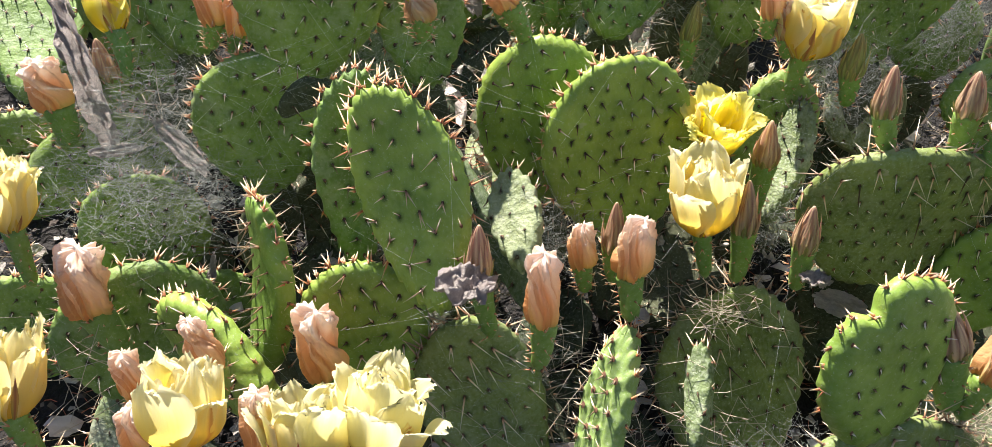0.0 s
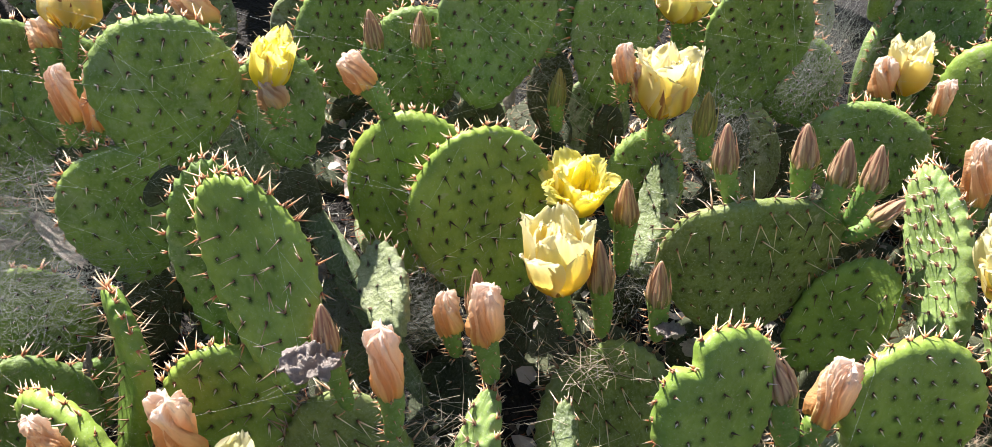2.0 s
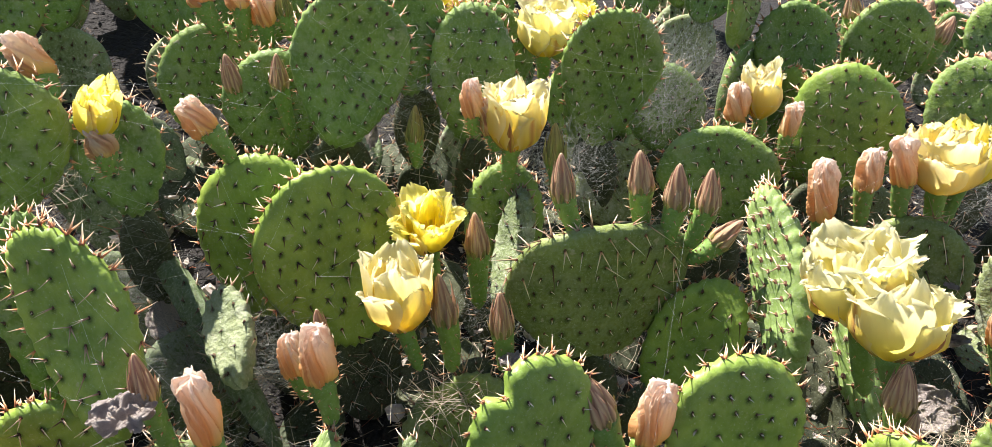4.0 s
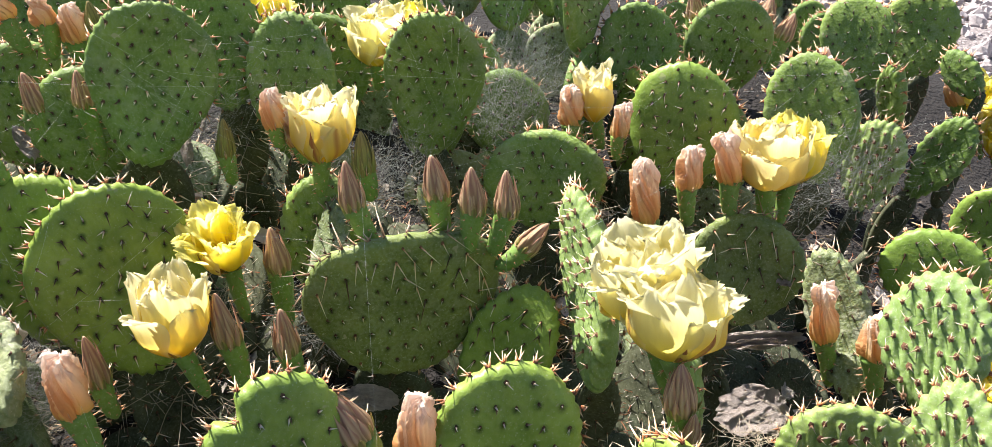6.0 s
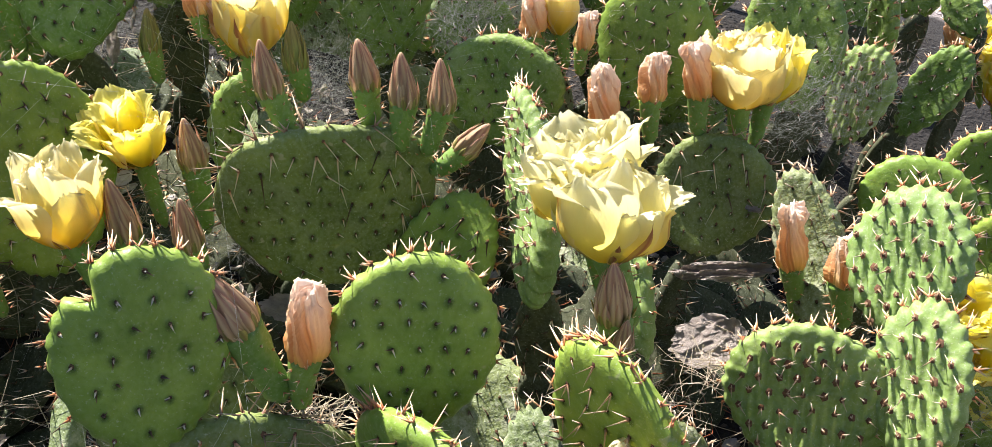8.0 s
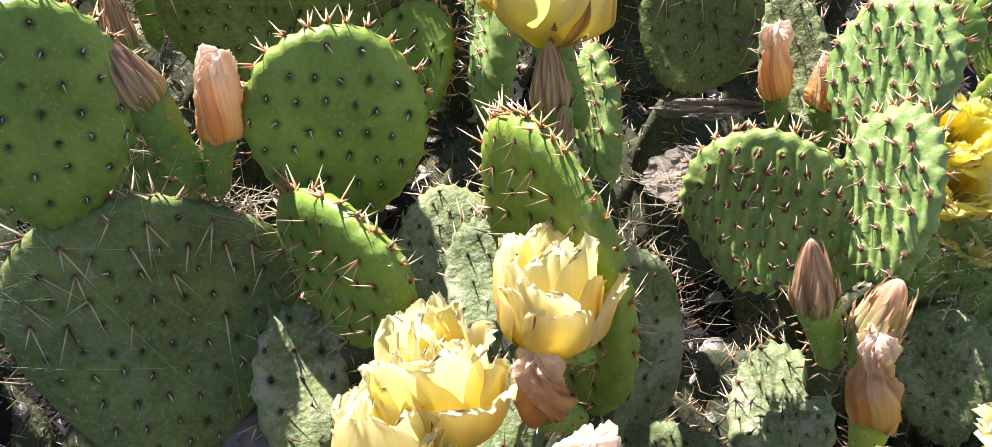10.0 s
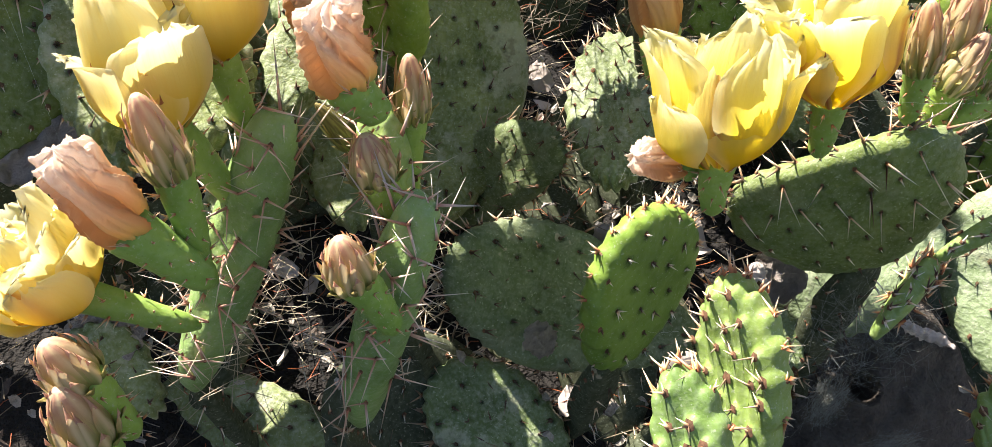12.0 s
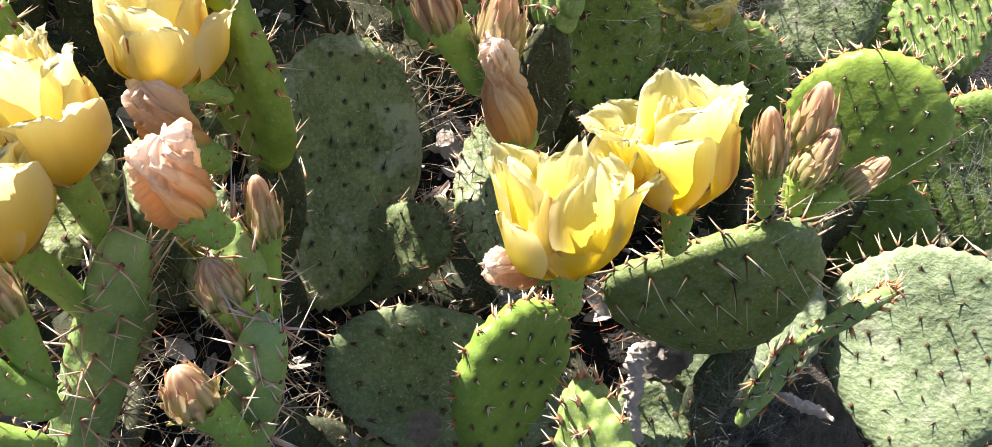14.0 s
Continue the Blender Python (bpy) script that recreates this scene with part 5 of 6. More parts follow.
def low_right_plant():
    plant = new_plant(1.12, 0.25, "prickly pear with pale sunlit pads and narrow spiny joints")

    def joint(style, base, tip, width, face, carried=False, **more):
        pad(plant, style, base, tip, width, face, **more)
        if not carried and style not in ("old", "dim", "bare", "knob", "worn"):
            support(plant, base, width, 0.35)

    joint("fresh", (1.184, 0.399, -0.016), (1.198, 0.429, 0.126), 0.146, (-0.62, -0.78, 0.06))
    joint("web", (1.200, 0.404, -0.118), (1.225, 0.399, 0.000), 0.130, (-0.74, -0.66, 0.13))
    joint("bare", (1.158, 0.204, -0.174), (1.226, 0.308, -0.010), 0.186, (-0.59, -0.55, 0.59))
    joint("knob", (1.009, 0.207, 0.038), (1.080, 0.206, 0.082), 0.016, (-0.45, -0.52, 0.72))
    joint("bare", (0.991, 0.315, -0.165), (1.105, 0.382, -0.038), 0.149, (-0.41, -0.59, 0.69))
    joint("ridge", (1.058, 0.081, -0.117), (1.058, 0.146, -0.045), 0.060, (-0.68, -0.54, 0.50))
    joint("web", (1.379, 0.414, -0.151), (1.373, 0.470, 0.027), 0.131, (-0.65, -0.73, 0.21))
    bud(plant, (1.061, 0.318, 0.071), (1.062, 0.318, 0.138), (1.068, 0.318, 0.192), 0.034, "tan")
    bud(plant, (1.051, 0.300, 0.088), (1.055, 0.300, 0.120), (1.073, 0.300, 0.163), 0.030, "tan")
    bud(plant, (1.061, 0.290, 0.090), (1.088, 0.290, 0.106), (1.119, 0.290, 0.130), 0.023, "tan")
    return plant


left_back_plant()
left_front_plant()
mid_left_plant()
back_plant()
middle_plant()
front_mid_plant()
big_bloom_plant()
back_right_plant()
right_plant()
far_right_plant()
front_left_plant()
front_plant()
front_right_plant()
low_right_plant()


# ---- the thicket behind, and old joints low in the shade ----
def thicket(x, y, seed, count, label):
    """A dusty plant of stacked joints seen only beyond the near ones."""
    rng = np.random.default_rng(seed)
    plant = new_plant(x, y, label)
    floor = float(ground_z(x, y))
    for _ in range(count):
        px, py = x + float(rng.normal(0, 0.10)), y + float(rng.normal(0, 0.09))
        z, face = floor - 0.02, (float(rng.normal(0, 0.5)), -1.0, float(rng.normal(0.35, 0.2)))
        for level in range(int(rng.integers(2, 4))):
            L = float(rng.uniform(0.14, 0.19))
            lean = Vector((float(rng.normal(0, 0.25)), float(rng.normal(0.12, 0.2)), 1)).normalized()
            low = Vector((px, py, z))
            high = low + lean * L
            pad(plant, "web" if level else "old", low, high, L * float(rng.uniform(0.66, 0.85)), face, plain_pad=True)
            px, py, z = high.x, high.y, high.z - 0.012


for row, (y, xs) in enumerate(((1.36, (-0.75, -0.35, 0.0, 0.38, 0.72, 1.08)), (1.68, (-0.9, -0.45, -0.05, 0.35, 0.75, 1.15, 1.5)), (2.05, (-0.7, -0.1, 0.5, 1.0, 1.5)), (0.9, (-0.85,)), (0.55, (-0.72,)), (1.5, (-0.62,)), (1.95, (-0.3,)))):
    for col, x in enumerate(xs):
        thicket(x, y, 100 * row + col, 3, "dusty prickly pear with stacked green pads")


def low_joints(x0, x1, y0, y1, count, seed):
    """Old joints of a creeping plant that lean and lie on the soil."""
    rng = np.random.default_rng(seed)
    plant = new_plant((x0 + x1) / 2, (y0 + y1) / 2, "creeping prickly pear with old grey-green pads on the soil")
    for _ in range(count):
        x, y = float(rng.uniform(x0, x1)), float(rng.uniform(y0, y1))
        L = float(rng.uniform(0.11, 0.18))
        lean = Vector((float(rng.normal(0, 0.7)), float(rng.uniform(0.2, 1.0)), float(rng.uniform(0.25, 0.8)))).normalized()
        low = Vector((x, y, float(ground_z(x, y)) - 0.015))
        # Most of these take the darkened skin, which deepens shade between plants.
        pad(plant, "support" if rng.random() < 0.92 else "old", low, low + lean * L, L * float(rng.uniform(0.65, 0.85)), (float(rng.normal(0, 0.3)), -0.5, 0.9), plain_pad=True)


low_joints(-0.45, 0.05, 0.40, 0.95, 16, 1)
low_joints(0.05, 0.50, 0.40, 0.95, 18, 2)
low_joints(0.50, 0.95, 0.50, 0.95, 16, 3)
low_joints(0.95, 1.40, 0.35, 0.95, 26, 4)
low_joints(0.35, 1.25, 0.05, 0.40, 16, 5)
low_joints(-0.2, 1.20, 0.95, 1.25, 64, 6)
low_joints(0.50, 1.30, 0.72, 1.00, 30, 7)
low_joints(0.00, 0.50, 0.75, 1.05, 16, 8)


# ---- cobwebs ----
def strands(name, runs, thick, mat):
    """Thin three-sided threads through runs of points, in one mesh."""
    verts, faces = [], []
    for run in runs:
        b, n = len(verts), len(run)
        for i, p in enumerate(run):
            d = run[min(i + 1, n - 1)] - run[max(i - 1, 0)]
            d = d / max(1e-9, np.linalg.norm(d))
            s = np.cross(d, (0.3, 0.5, 0.81))
            s /= max(1e-9, np.linalg.norm(s))
            o = np.cross(d, s)
            for a in (0, 2.094, 4.189):
                verts.append(p + thick * (math.cos(a) * s + math.sin(a) * o))
        for i in range(n - 1):
            for k in range(3):
                faces.append((b + 3 * i + k, b + 3 * i + (k + 1) % 3, b + 3 * i + 3 + (k + 1) % 3, b + 3 * i + 3 + k))
    return mesh(name, verts, faces, mat)


def cobweb(x, y, z, rx, ry, rz, count, seed, thick=0.00010):
    """A dusty tangle of silk slung between the joints."""
    rng = np.random.default_rng(seed + 7000)
    runs = []
    for _ in range(int(1.7 * count)):
        a, b = rng.normal(0, 1, 3), rng.normal(0, 1, 3)
        a, b = a / np.linalg.norm(a), b / np.linalg.norm(b)
        a = a * rng.uniform(0.3, 1.0)
        if rng.random() < 0.75:
            b = a + rng.normal(0, 0.35, 3)
        c = (a + b) / 2 + rng.normal(0, 0.06, 3) - (0, 0, 0.12)
        runs.append(np.array([a, c, b]) * (rx, ry, rz) + (x, y, z))
    ob = new("cobweb", strands("cobweb", runs, thick, SILK))
    return tagged(ob, label="dusty grey cobweb tangled between cactus pads", category="cobweb", group="cobwebs", kind="stuff")


cobweb(-0.02, 0.78, 0.29, 0.09, 0.06, 0.07, 420, 16)
cobweb(0.15, 1.10, 0.46, 0.10, 0.05, 0.07, 260, 17)
cobweb(-0.34, 0.74, 0.40, 0.13, 0.10, 0.07, 471, 1)
cobweb(-0.42, 0.86, 0.43, 0.12, 0.08, 0.06, 291, 2)
cobweb(-0.18, 0.80, 0.46, 0.16, 0.05, 0.10, 134, 3)
cobweb(0.06, 0.74, 0.33, 0.06, 0.05, 0.05, 179, 4)
cobweb(0.00, 0.62, 0.27, 0.09, 0.06, 0.05, 168, 5)
cobweb(0.43, 0.98, 0.40, 0.09, 0.06, 0.07, 269, 6)
cobweb(0.63, 1.12, 0.44, 0.09, 0.06, 0.10, 291, 7)
cobweb(0.33, 0.82, 0.30, 0.07, 0.06, 0.06, 134, 8)
cobweb(0.26, 0.47, 0.28, 0.06, 0.04, 0.06, 145, 9)
cobweb(1.00, 0.24, -0.07, 0.06, 0.05, 0.05, 170, 10)
cobweb(1.28, 0.34, 0.03, 0.06, 0.05, 0.06, 120, 11)
cobweb(0.84, 0.28, 0.10, 0.05, 0.03, 0.05, 30, 12)
cobweb(1.10, 0.52, 0.16, 0.14, 0.05, 0.10, 157, 13)
cobweb(1.05, 0.95, 0.33, 0.14, 0.06, 0.08, 224, 14)
cobweb(0.20, 1.05, 0.50, 0.12, 0.04, 0.08, 100, 15)


def threads(x, y, z, rx, ry, rz, count, seed):
    """Single long silk threads drawn taut across the joints."""
    rng = np.random.default_rng(seed + 8000)
    runs = []
    for _ in range(count // 2):
        a = rng.uniform(-1, 1, 3)
        b = a + rng.normal(0, 0.8, 3)
        runs.append(np.array([a, (a + b) / 2 - (0, 0, 0.03), b]) * (rx, ry, rz) + (x, y, z))
    return tagged(new("silk_threads", strands("silk_threads", runs, 0.00006, SILK_BRIGHT)), label="single glinting silk threads strung across cactus pads", category="cobweb", kind="stuff")


SILK_BRIGHT, _t, _s = material("bright_silk")
_s.inputs["Base Color"].default_value = (0.75, 0.76, 0.72, 1)
_s.inputs["Roughness"].default_value = 0.35
threads(-0.23, 0.74, 0.46, 0.13, 0.02, 0.10, 60, 1)
threads(0.12, 0.74, 0.42, 0.13, 0.03, 0.10, 24, 2)
threads(0.33, 0.42, 0.24, 0.12, 0.015, 0.12, 30, 3)
threads(0.20, 0.98, 0.54, 0.16, 0.03, 0.09, 60, 4)
threads(0.53, 1.00, 0.50, 0.10, 0.03, 0.10, 50, 5)
threads(-0.20, 0.76, 0.57, 0.14, 0.02, 0.10, 60, 6)
threads(1.02, 1.00, 0.38, 0.14, 0.03, 0.10, 50, 7)
threads(0.95, 0.24, 0.05, 0.14, 0.03, 0.10, 12, 8)
threads(0.46, 0.74, 0.36, 0.16, 0.03, 0.08, 22, 9)
threads(0.70, 0.95, 0.40, 0.14, 0.03, 0.08, 30, 10)
threads(-0.10, 0.56, 0.36, 0.14, 0.03, 0.08, 26, 11)


# ---- litter, stones and the gravel beyond ----
def litter(name, count, x0, x1, y0, y1, long, thick, lift, seed, mat, label):
    rng = np.random.default_rng(seed)
    runs = []
    for _ in range(count):
        x, y, a, n = rng.uniform(x0, x1), rng.uniform(y0, y1), rng.uniform(0, 6.28), long * rng.uniform(0.4, 1.3)
        rise = rng.uniform(-0.1, 0.5)
        p = np.array((x, y, float(ground_z(x, y)) + rng.uniform(0.002, lift)))
        d = np.array((math.cos(a), math.sin(a), rise)) * n
        runs.append(np.array([p, p + d * 0.5 + rng.normal(0, 0.12 * n, 3) * (1, 1, 0.5), p + d]))
    return tagged(new(name, strands(name, runs, thick, mat)), label=label, category="litter", kind="stuff")


litter("straw_litter", 2400, -0.7, 1.5, 0.1, 1.5, 0.06, 0.0005, 0.03, 11, STRAW, "dry straw and fallen spines strewn on the soil")
litter("spine_litter", 2600, -0.5, 1.4, 0.1, 1.3, 0.025, 0.0005, 0.05, 12, SPINE_RED, "fallen rust-brown cactus spines on the soil")


rng = np.random.default_rng(21)
cv, cf = [], []
for _ in range(3400):
    x, y = float(rng.uniform(-0.7, 1.6)), float(rng.uniform(0.0, 1.9))
    s, a = float(rng.uniform(0.003, 0.010)), float(rng.uniform(0, 6.28))
    c = np.array((x, y, float(ground_z(x, y)) + float(rng.uniform(0.004, 0.016))))
    u = np.array((math.cos(a), math.sin(a), float(rng.normal(0, 0.4)))) * s
    w = np.array((-math.sin(a), math.cos(a), float(rng.normal(0, 0.4)))) * s * float(rng.uniform(0.3, 0.9))
    b = len(cv)
    cv += [c - u, c - w + (0, 0, 0.3 * s), c + u, c + w, c + (0, 0, 0.4 * s)]
    cf += [(b, b + 1, b + 4), (b + 1, b + 2, b + 4), (b + 2, b + 3, b + 4), (b + 3, b, b + 4)]
CHIP = plain("leaf_chips", (0.025, 0.018, 0.013), (0.13, 0.10, 0.075), 14)
tagged(new("chip_litter", mesh("chip_litter", cv, cf, CHIP, smooth=False)), label="crumbled brown plant debris covering the soil", category="litter", kind="stuff")


def flakes(name, count, x0, x1, y0, y1, small, large, lift, seed, mat, label):
    """Curled scraps of dried skin and bark, each a bent six-cornered flake with a thickness."""
    rng = np.random.default_rng(seed)
    verts, faces = [], []
    for _ in range(count):
        x, y = float(rng.uniform(x0, x1)), float(rng.uniform(y0, y1))
        size = float(rng.uniform(small, large))
        c = Vector((x, y, float(ground_z(x, y)) + float(rng.uniform(0.0, 1.0)) ** 2 * lift + 0.3 * size))
        turn = Euler((float(rng.normal(0, 0.6)), float(rng.normal(0, 0.6)), float(rng.uniform(0, 6.28)))).to_matrix()
        b, long, bend = len(verts), float(rng.uniform(0.35, 0.9)), float(rng.uniform(-0.5, 0.5))
        for low in (0, -0.12):
            for k in range(7):
                q, r = k * 0.8976, float(rng.uniform(0.6, 1.1))
                px, py = r * math.cos(q), r * long * math.sin(q)
                verts.append(c + turn @ Vector((px, py, bend * px * px + float(rng.normal(0, 0.12)) + low)) * size)
            verts.append(c + turn @ Vector((0, 0, float(rng.normal(0, 0.15)) + low)) * size)
        for k in range(7):
            n = (k + 1) % 7
            faces += [(b + k, b + n, b + 7), (b + 8 + n, b + 8 + k, b + 15), (b + n, b + k, b + 8 + k, b + 8 + n)]
    return tagged(new(name, mesh(name, verts, faces, mat, smooth=False)), label=label, category="litter", kind="stuff")


SCRAP = plain("dried_skin", (0.20, 0.165, 0.125), (0.58, 0.53, 0.46), 35, 0.85, 0.6, 0.01)
flakes("skin_scraps", 1500, -0.6, 1.4, 0.25, 1.4, 0.004, 0.013, 0.10, 61, SCRAP, "pale curled scraps of dried cactus skin")
flakes("bark_scraps", 260, -0.6, 1.4, 0.25, 1.3, 0.012, 0.026, 0.05, 62, DEAD, "grey bark-like remains of dead cactus pads")


def lump(seed, rough, rows=9, cols=12):
    rng = np.random.default_rng(seed)
    at = rng.uniform(0, 50, 3)
    verts = []
    for i in range(rows):
        p = math.pi * i / (rows - 1)
        for j in range(cols):
            a = 2 * math.pi * j / cols
            d = Vector((math.sin(p) * math.cos(a), math.sin(p) * math.sin(a), math.cos(p)))
            verts.append(d * (1 + rough * noise.noise(d * 1.3 + Vector(at)) + 0.5 * rough * noise.noise(d * 3.1 + Vector(at))))
    return verts, [f[::-1] for f in grid_faces(rows, cols, True)]


STONES = [mesh("stone", *lump(k, 0.55), STONE) for k in range(5)]


def stone(x, y, size, k, z=None):
    ob = new("stone", STONES[k % 5])
    low = float(ground_z(x, y)) if z is None else z
    ob.matrix_world = pose(x, y, low + 0.2 * size, 13 * k, 20 * k, 67 * k) @ Matrix.Diagonal((size, size * 0.75, size * 0.5, 1))
    return tagged(ob, label="pale grey angular stone on the soil", category="stone", group="stones on the soil")


rng = np.random.default_rng(77)
for k in range(46):
    stone(float(rng.uniform(-0.5, 1.3)), float(rng.uniform(0.15, 1.3)), float(rng.uniform(0.008, 0.028)), k)



def crumpled(seed, n=46):
    """A dried skin folded into sharp creases, two-sided and thin."""
    off = Vector((seed * 7.3, seed * 3.1, 0))
    verts = []
    for lift in (0.03, -0.03):
        for i in range(n):
            for j in range(n):
                u, w = 2 * i / (n - 1) - 1, 2 * j / (n - 1) - 1
                k = math.sqrt(max(0.0, 1 - 0.5 * w * w)), math.sqrt(max(0.0, 1 - 0.5 * u * u))
                p = Vector((u * k[0], w * k[1], 0))
                q = p + off + 0.25 * Vector((noise.noise(p * 3 + off), noise.noise(p * 3 - off), 0))
                fold = sum(a * (0.5 - abs(noise.noise(q * f))) for a, f in ((0.9, 1.3), (0.5, 2.7), (0.28, 5.5), (0.14, 11)))
                edge = 0.12 * noise.noise(p * 4 + off)
                verts.append(p * (1 + edge) + Vector((0.12 * noise.noise(q * 5), 0.12 * noise.noise(q * 5 + off), fold + lift)))
    faces = grid_faces(n, n)
    faces = [f[::-1] for f in faces] + [tuple(i + n * n for i in f) for f in faces]
    ring = [j for j in range(n)] + [i * n + n - 1 for i in range(1, n)] + [(n - 1) * n + j for j in range(n - 2, -1, -1)] + [i * n for i in range(n - 2, 0, -1)]
    faces += [(a, b, b + n * n, a + n * n) for a, b in zip(ring, ring[1:] + ring[:1])]
    return verts, faces


DEAD_MESH = [mesh("dead_pad", *crumpled(k + 3), DEAD) for k in range(3)]


def dead_pad(x, y, z, size, flat, k, turn, stretch=0.8):
    ob = new("dead_pad", DEAD_MESH[k % 3])
    ob.matrix_world = pose(x, y, z, *turn) @ Matrix.Diagonal((size, size * stretch, size * flat, 1))
    return tagged(ob, label="dried grey crumpled dead cactus pad", category="dead pad", group="dead pads")


PEBBLE = plain("gravel_stone", (0.26, 0.23, 0.22), (0.52, 0.47, 0.455), 8, 0.9)
rng = np.random.default_rng(5)
gv, gf = [], []
shapes = [lump(k + 60, 0.5, 5, 7) for k in range(6)]
for _ in range(6000):
    x, y = 2.0 + 2.6 * float(rng.random()) ** 1.5, 1.3 + 3.2 * float(rng.random()) ** 1.2
    if x < 2.16 + 0.05 * math.sin(9 * y):
        continue
    s = 0.009 + 0.030 * float(rng.random()) ** 2.2
    vs, fs = shapes[int(rng.integers(0, 6))]
    turn = Euler(rng.uniform(0, 6.28, 3)).to_matrix()
    c = Vector((x, y, float(ground_z(x, y)) + 0.2 * s))
    b = len(gv)
    gv += [turn @ Vector((v.x * s, v.y * s * 0.8, v.z * s * 0.6)) + c for v in vs]
    gf += [tuple(b + i for i in f) for f in fs]
tagged(new("gravel", mesh("gravel", gv, gf, PEBBLE, smooth=False)), label="pinkish-grey gravel of the path beyond", category="gravel", kind="stuff")

dead_pad(-0.02, 0.530, 0.425, 0.027, 0.7, 0, (5, 8, 40))
dead_pad(0.374, 0.429, 0.121, 0.042, 0.40, 1, (20, -8, 20))
dead_pad(0.377, 0.479, 0.118, 0.030, 0.45, 0, (25, 10, 70))
dead_pad(1.0, 0.30, -0.03, 0.026, 0.6, 2, (15, 0, 70))
dead_pad(0.318, 0.655, 0.335, 0.016, 0.8, 2, (0, 0, 0))


def dry_stem(a, b, radius, seed):
    """A dead, crusted shoot that leans between the living joints."""
    a, b = Vector(a), Vector(b)
    L, rows, cols = (b - a).length, 90, 18
    verts = []
    for i in range(rows):
        h = i / (rows - 1)
        wide = radius * (1 - abs(2 * h - 1) ** 6) ** 0.5 * (0.7 + 0.5 * noise.noise((5 * h, seed, 0)))
        bow = 0.10 * L * noise.noise((2 * h, seed, 7))
        for j in range(cols):
            q = 2 * math.pi * j / cols
            rough = 1 + 0.9 * noise.noise((2 * math.cos(q) + seed, 2 * math.sin(q), 14 * h * L / 0.1)) + 0.7 * noise.noise((5 * math.cos(q), 5 * math.sin(q) + seed, 40 * h * L / 0.1))
            verts.append((wide * rough * math.cos(q) + bow, 0.8 * wide * rough * math.sin(q), L * h))
    ob = new("dry_stem", mesh("dry_stem", verts, grid_faces(rows, cols, True), DEAD))
    ob.matrix_world = basis(a, b - a, (0, -1, 0.4))
    return tagged(ob, label="dead grey crusted cactus stem covered in web", category="dry stem", group="dead stems in the web")


dead_pad(0.955, 0.318, -0.060, 0.022, 0.5, 0, (30, 10, 10))
dry_stem((0.905, 0.262, -0.16), (0.925, 0.300, -0.03), 0.010, 5)


def dry_grass(x, y, z, spread, count, seed):
    """Straw, thin roots and shed spines caught in the gaps between the joints."""
    rng = np.random.default_rng(seed + 9100)
    runs = []
    for _ in range(count):
        p = rng.normal(0, 0.5, 3) * (spread, spread * 0.7, spread * 0.5) + (x, y, z)
        d = rng.normal(0, 1, 3) * (1, 0.7, 0.6)
        d = d / np.linalg.norm(d) * rng.uniform(0.02, 0.09)
        runs.append(np.array([p - d / 2, p + rng.normal(0, 0.003, 3), p + d / 2]))
    ob = new("dry_grass", strands("dry_grass", runs, 0.00034, GRASS))
    return tagged(ob, label="tangled straw-coloured dry grass caught between pads", category="dry grass", group="dry grass tufts", kind="stuff")


GRASS = plain("bleached_straw", (0.34, 0.27, 0.18), (0.62, 0.54, 0.40), 40, 0.7)
dry_grass(0.217, 0.566, 0.22, 0.06, 36, 1)
dry_grass(0.411, 0.512, 0.29, 0.030, 60, 2)
dry_grass(0.563, 0.262, 0.03, 0.055, 26, 3)
dry_grass(0.320, 0.400, 0.02, 0.060, 80, 4)
dry_grass(0.020, 0.800, 0.24, 0.050, 50, 5)
dry_grass(0.790, 0.600, 0.21, 0.040, 50, 6)
dry_grass(0.482, 0.262, 0.05, 0.040, 24, 7)
dry_grass(0.245, 0.690, 0.27, 0.040, 50, 8)


def burrow_mound(at, size, hole):
    """Crusted brown earth slumped between the joints, with a round hole that a spider has lined."""
    n = 56
    verts, faces = [], []
    for i in range(n):
        for j in range(n):
            x, y = (2 * i / (n - 1) - 1) * size, (2 * j / (n - 1) - 1) * size
            z = 0.05 * (1 - (x * x + y * y) / (size * size)) + 0.010 * noise.noise((30 * x, 30 * y, 2)) + 0.006 * noise.noise((90 * x, 90 * y, 5))
            d = math.hypot(x - hole[0], 0.8 * (y - hole[1]))
            z -= 0.07 * math.exp(-((d / 0.011) ** 4)) - 0.006 * math.exp(-(((d - 0.016) / 0.005) ** 2))
            verts.append((x, y, z))
    ob = new("soil_mound", mesh("soil_mound", verts, grid_faces(n, n), EARTH))
    ob.matrix_world = Matrix.Translation(at) @ pose(0, 0, -0.05, 30, -8, 0)
    return tagged(ob, label="crusted brown earth with a dark round burrow", category="soil")


burrow_mound((1.048, 0.290, -0.191), 0.12, (0.0, 0.0))
cobweb(0.987, 0.242, -0.172, 0.022, 0.012, 0.040, 260, 31)
cobweb(1.037, 0.202, -0.207, 0.03, 0.012, 0.02, 160, 32)
dead_pad(0.961, 0.324, -0.086, 0.030, 0.45, 1, (35, 0, 30))
dead_pad(0.980, 0.334, -0.072, 0.016, 0.6, 2, (30, 10, 100))
dead_pad(0.385, 0.342, -0.015, 0.036, 0.40, 0, (25, -10, 15))
dead_pad(0.362, 0.327, -0.006, 0.022, 0.5, 1, (20, 15, 80))
dead_pad(0.729, 0.282, -0.052, 0.018, 0.5, 2, (30, 0, 50))
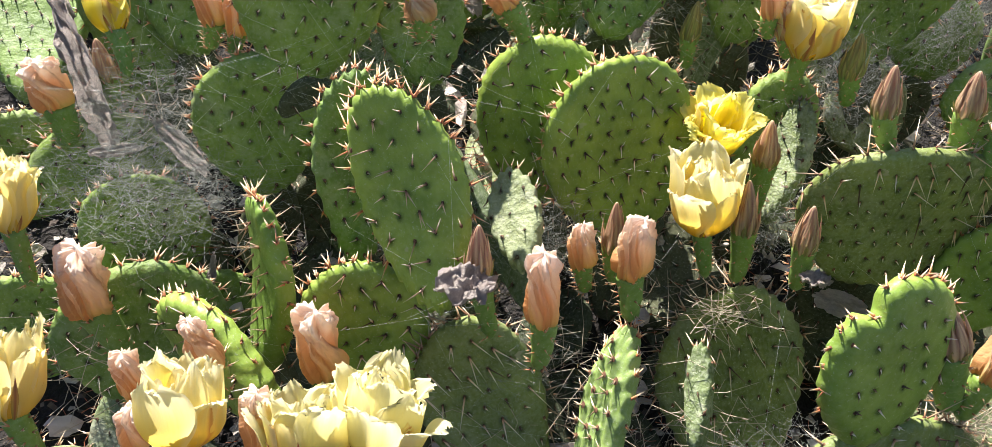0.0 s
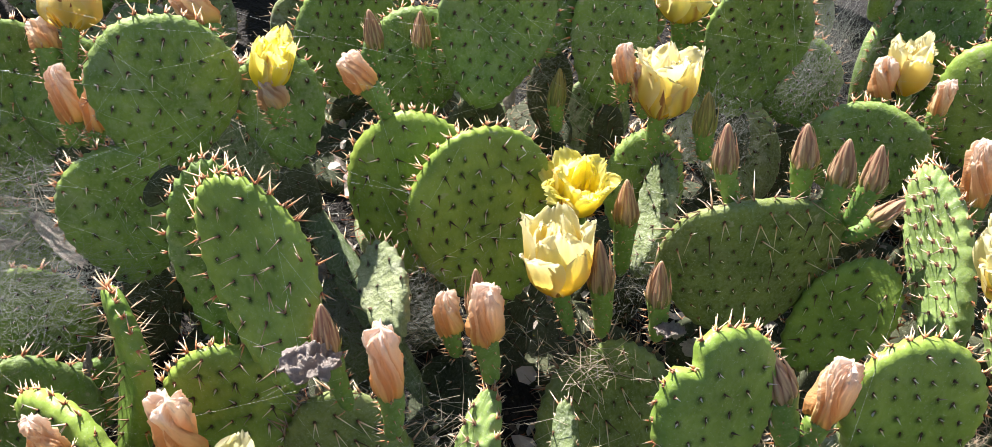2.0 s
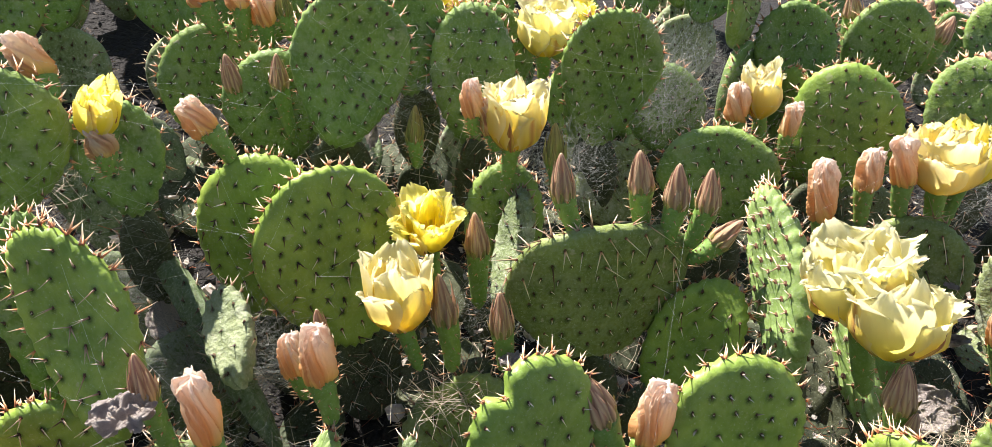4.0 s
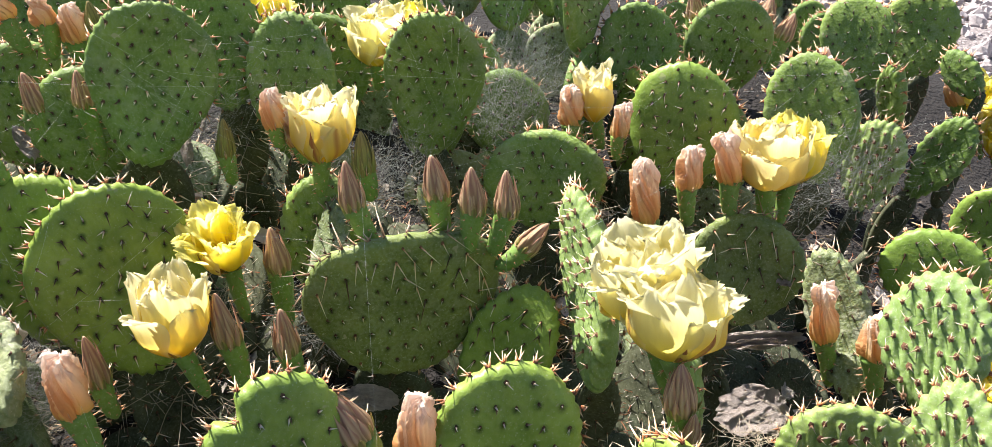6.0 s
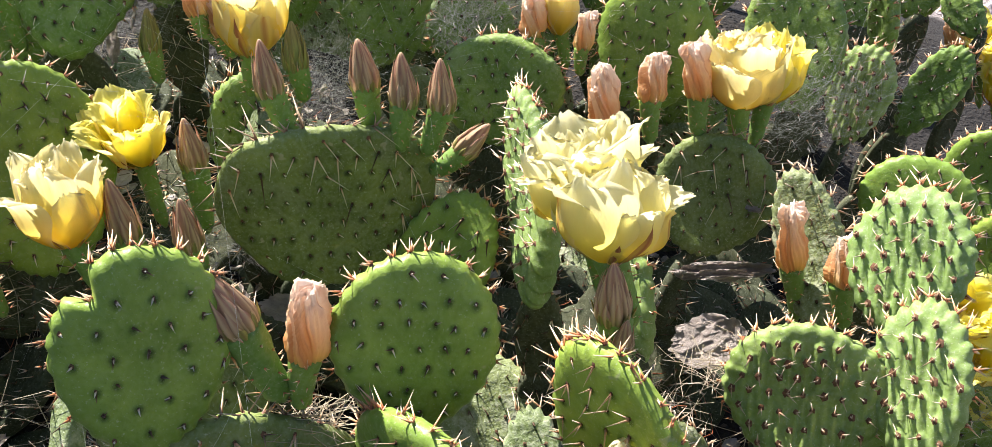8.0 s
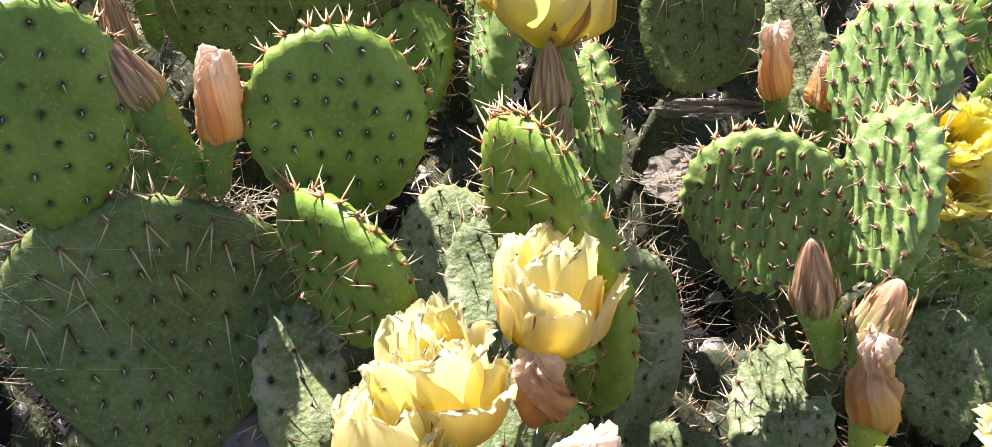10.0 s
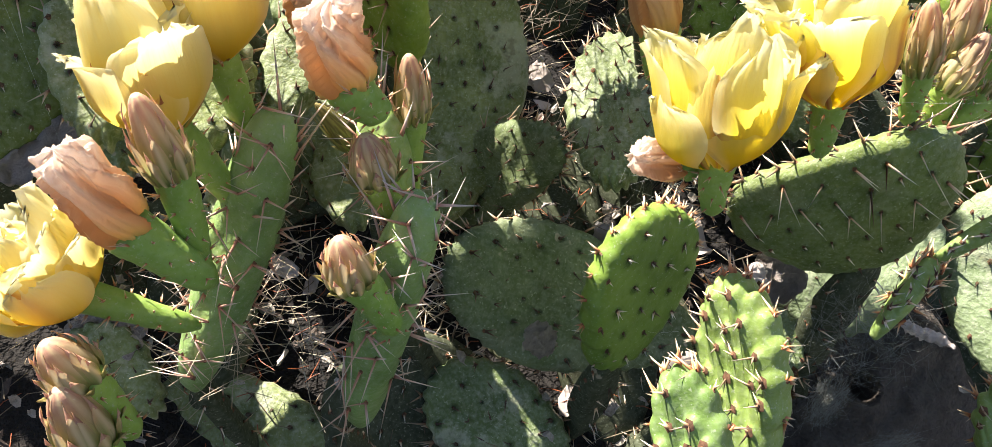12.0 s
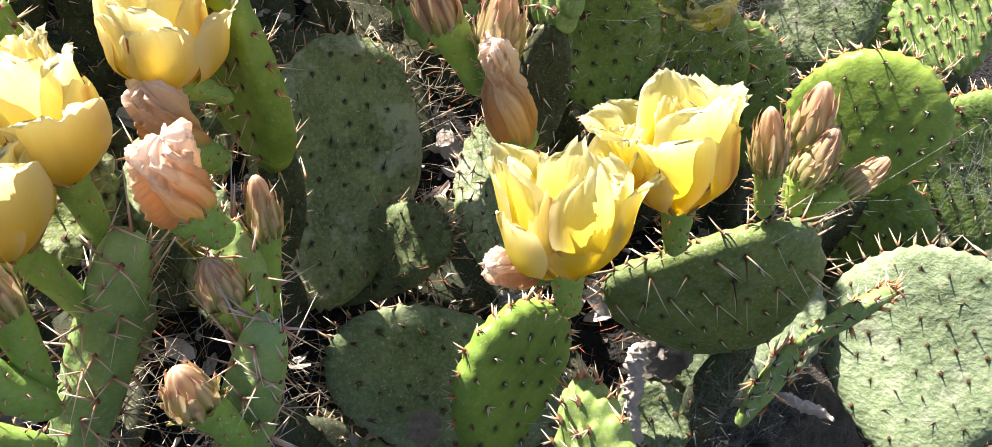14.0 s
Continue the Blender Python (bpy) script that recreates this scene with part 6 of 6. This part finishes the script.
dry_stem((1.051, 0.265, -0.106), (1.086, 0.227, -0.111), 0.006, 6)

rng = np.random.default_rng(404)
for k in range(44):
    x, y = float(rng.uniform(-0.45, 1.25)), float(rng.uniform(0.30, 1.15))
    lift = float(rng.uniform(0.03, 0.20)) * (1.0 if y > 0.5 else 0.5)
    dry_grass(x, y, float(ground_z(x, y)) + lift, float(rng.uniform(0.05, 0.12)), int(rng.integers(20, 44)), 40 + k)
dead_pad(-0.472, 0.902, 0.445, 0.105, 0.25, 0, (40, 41, -57), 0.17)
dead_pad(-0.361, 0.852, 0.372, 0.053, 0.30, 1, (40, 22, -40), 0.23)
dead_pad(-0.428, 0.827, 0.381, 0.032, 0.30, 2, (40, -5, 4), 0.25)
dead_pad(-0.301, 0.715, 0.288, 0.028, 0.35, 1, (40, 55, -96), 0.33)
dead_pad(-0.074, 0.843, 0.304, 0.038, 0.30, 2, (40, 9, -51), 0.58)
dead_pad(-0.037, 1.144, 0.444, 0.027, 0.30, 1, (40, 49, -45), 0.44)

dead_pad(0.187, 1.072, 0.447, 0.034, 0.30, 1, (40, 62, -92), 0.36)
dead_pad(0.209, 1.100, 0.463, 0.019, 0.30, 2, (40, 59, -127), 0.46)
dead_pad(0.884, 0.807, 0.169, 0.063, 0.30, 0, (40, -0, -9), 0.19)
dead_pad(0.822, 0.696, 0.157, 0.043, 0.20, 1, (40, -6, -6), 0.70)
dead_pad(0.848, 0.691, 0.156, 0.031, 0.25, 2, (40, 60, -78), 0.64)
dead_pad(0.381, 0.717, 0.255, 0.030, 0.30, 0, (40, 9, -14), 0.47)
dead_pad(0.613, 0.679, 0.275, 0.014, 0.6, 1, (20, 10, 30))
dead_pad(0.920, 0.819, 0.244, 0.012, 0.6, 2, (10, 10, 70))
cobweb(-0.060, 0.805, 0.279, 0.10, 0.05, 0.07, 320, 33)
cobweb(-0.115, 0.873, 0.349, 0.07, 0.05, 0.05, 260, 34)
cobweb(0.669, 1.184, 0.433, 0.07, 0.05, 0.09, 300, 35)
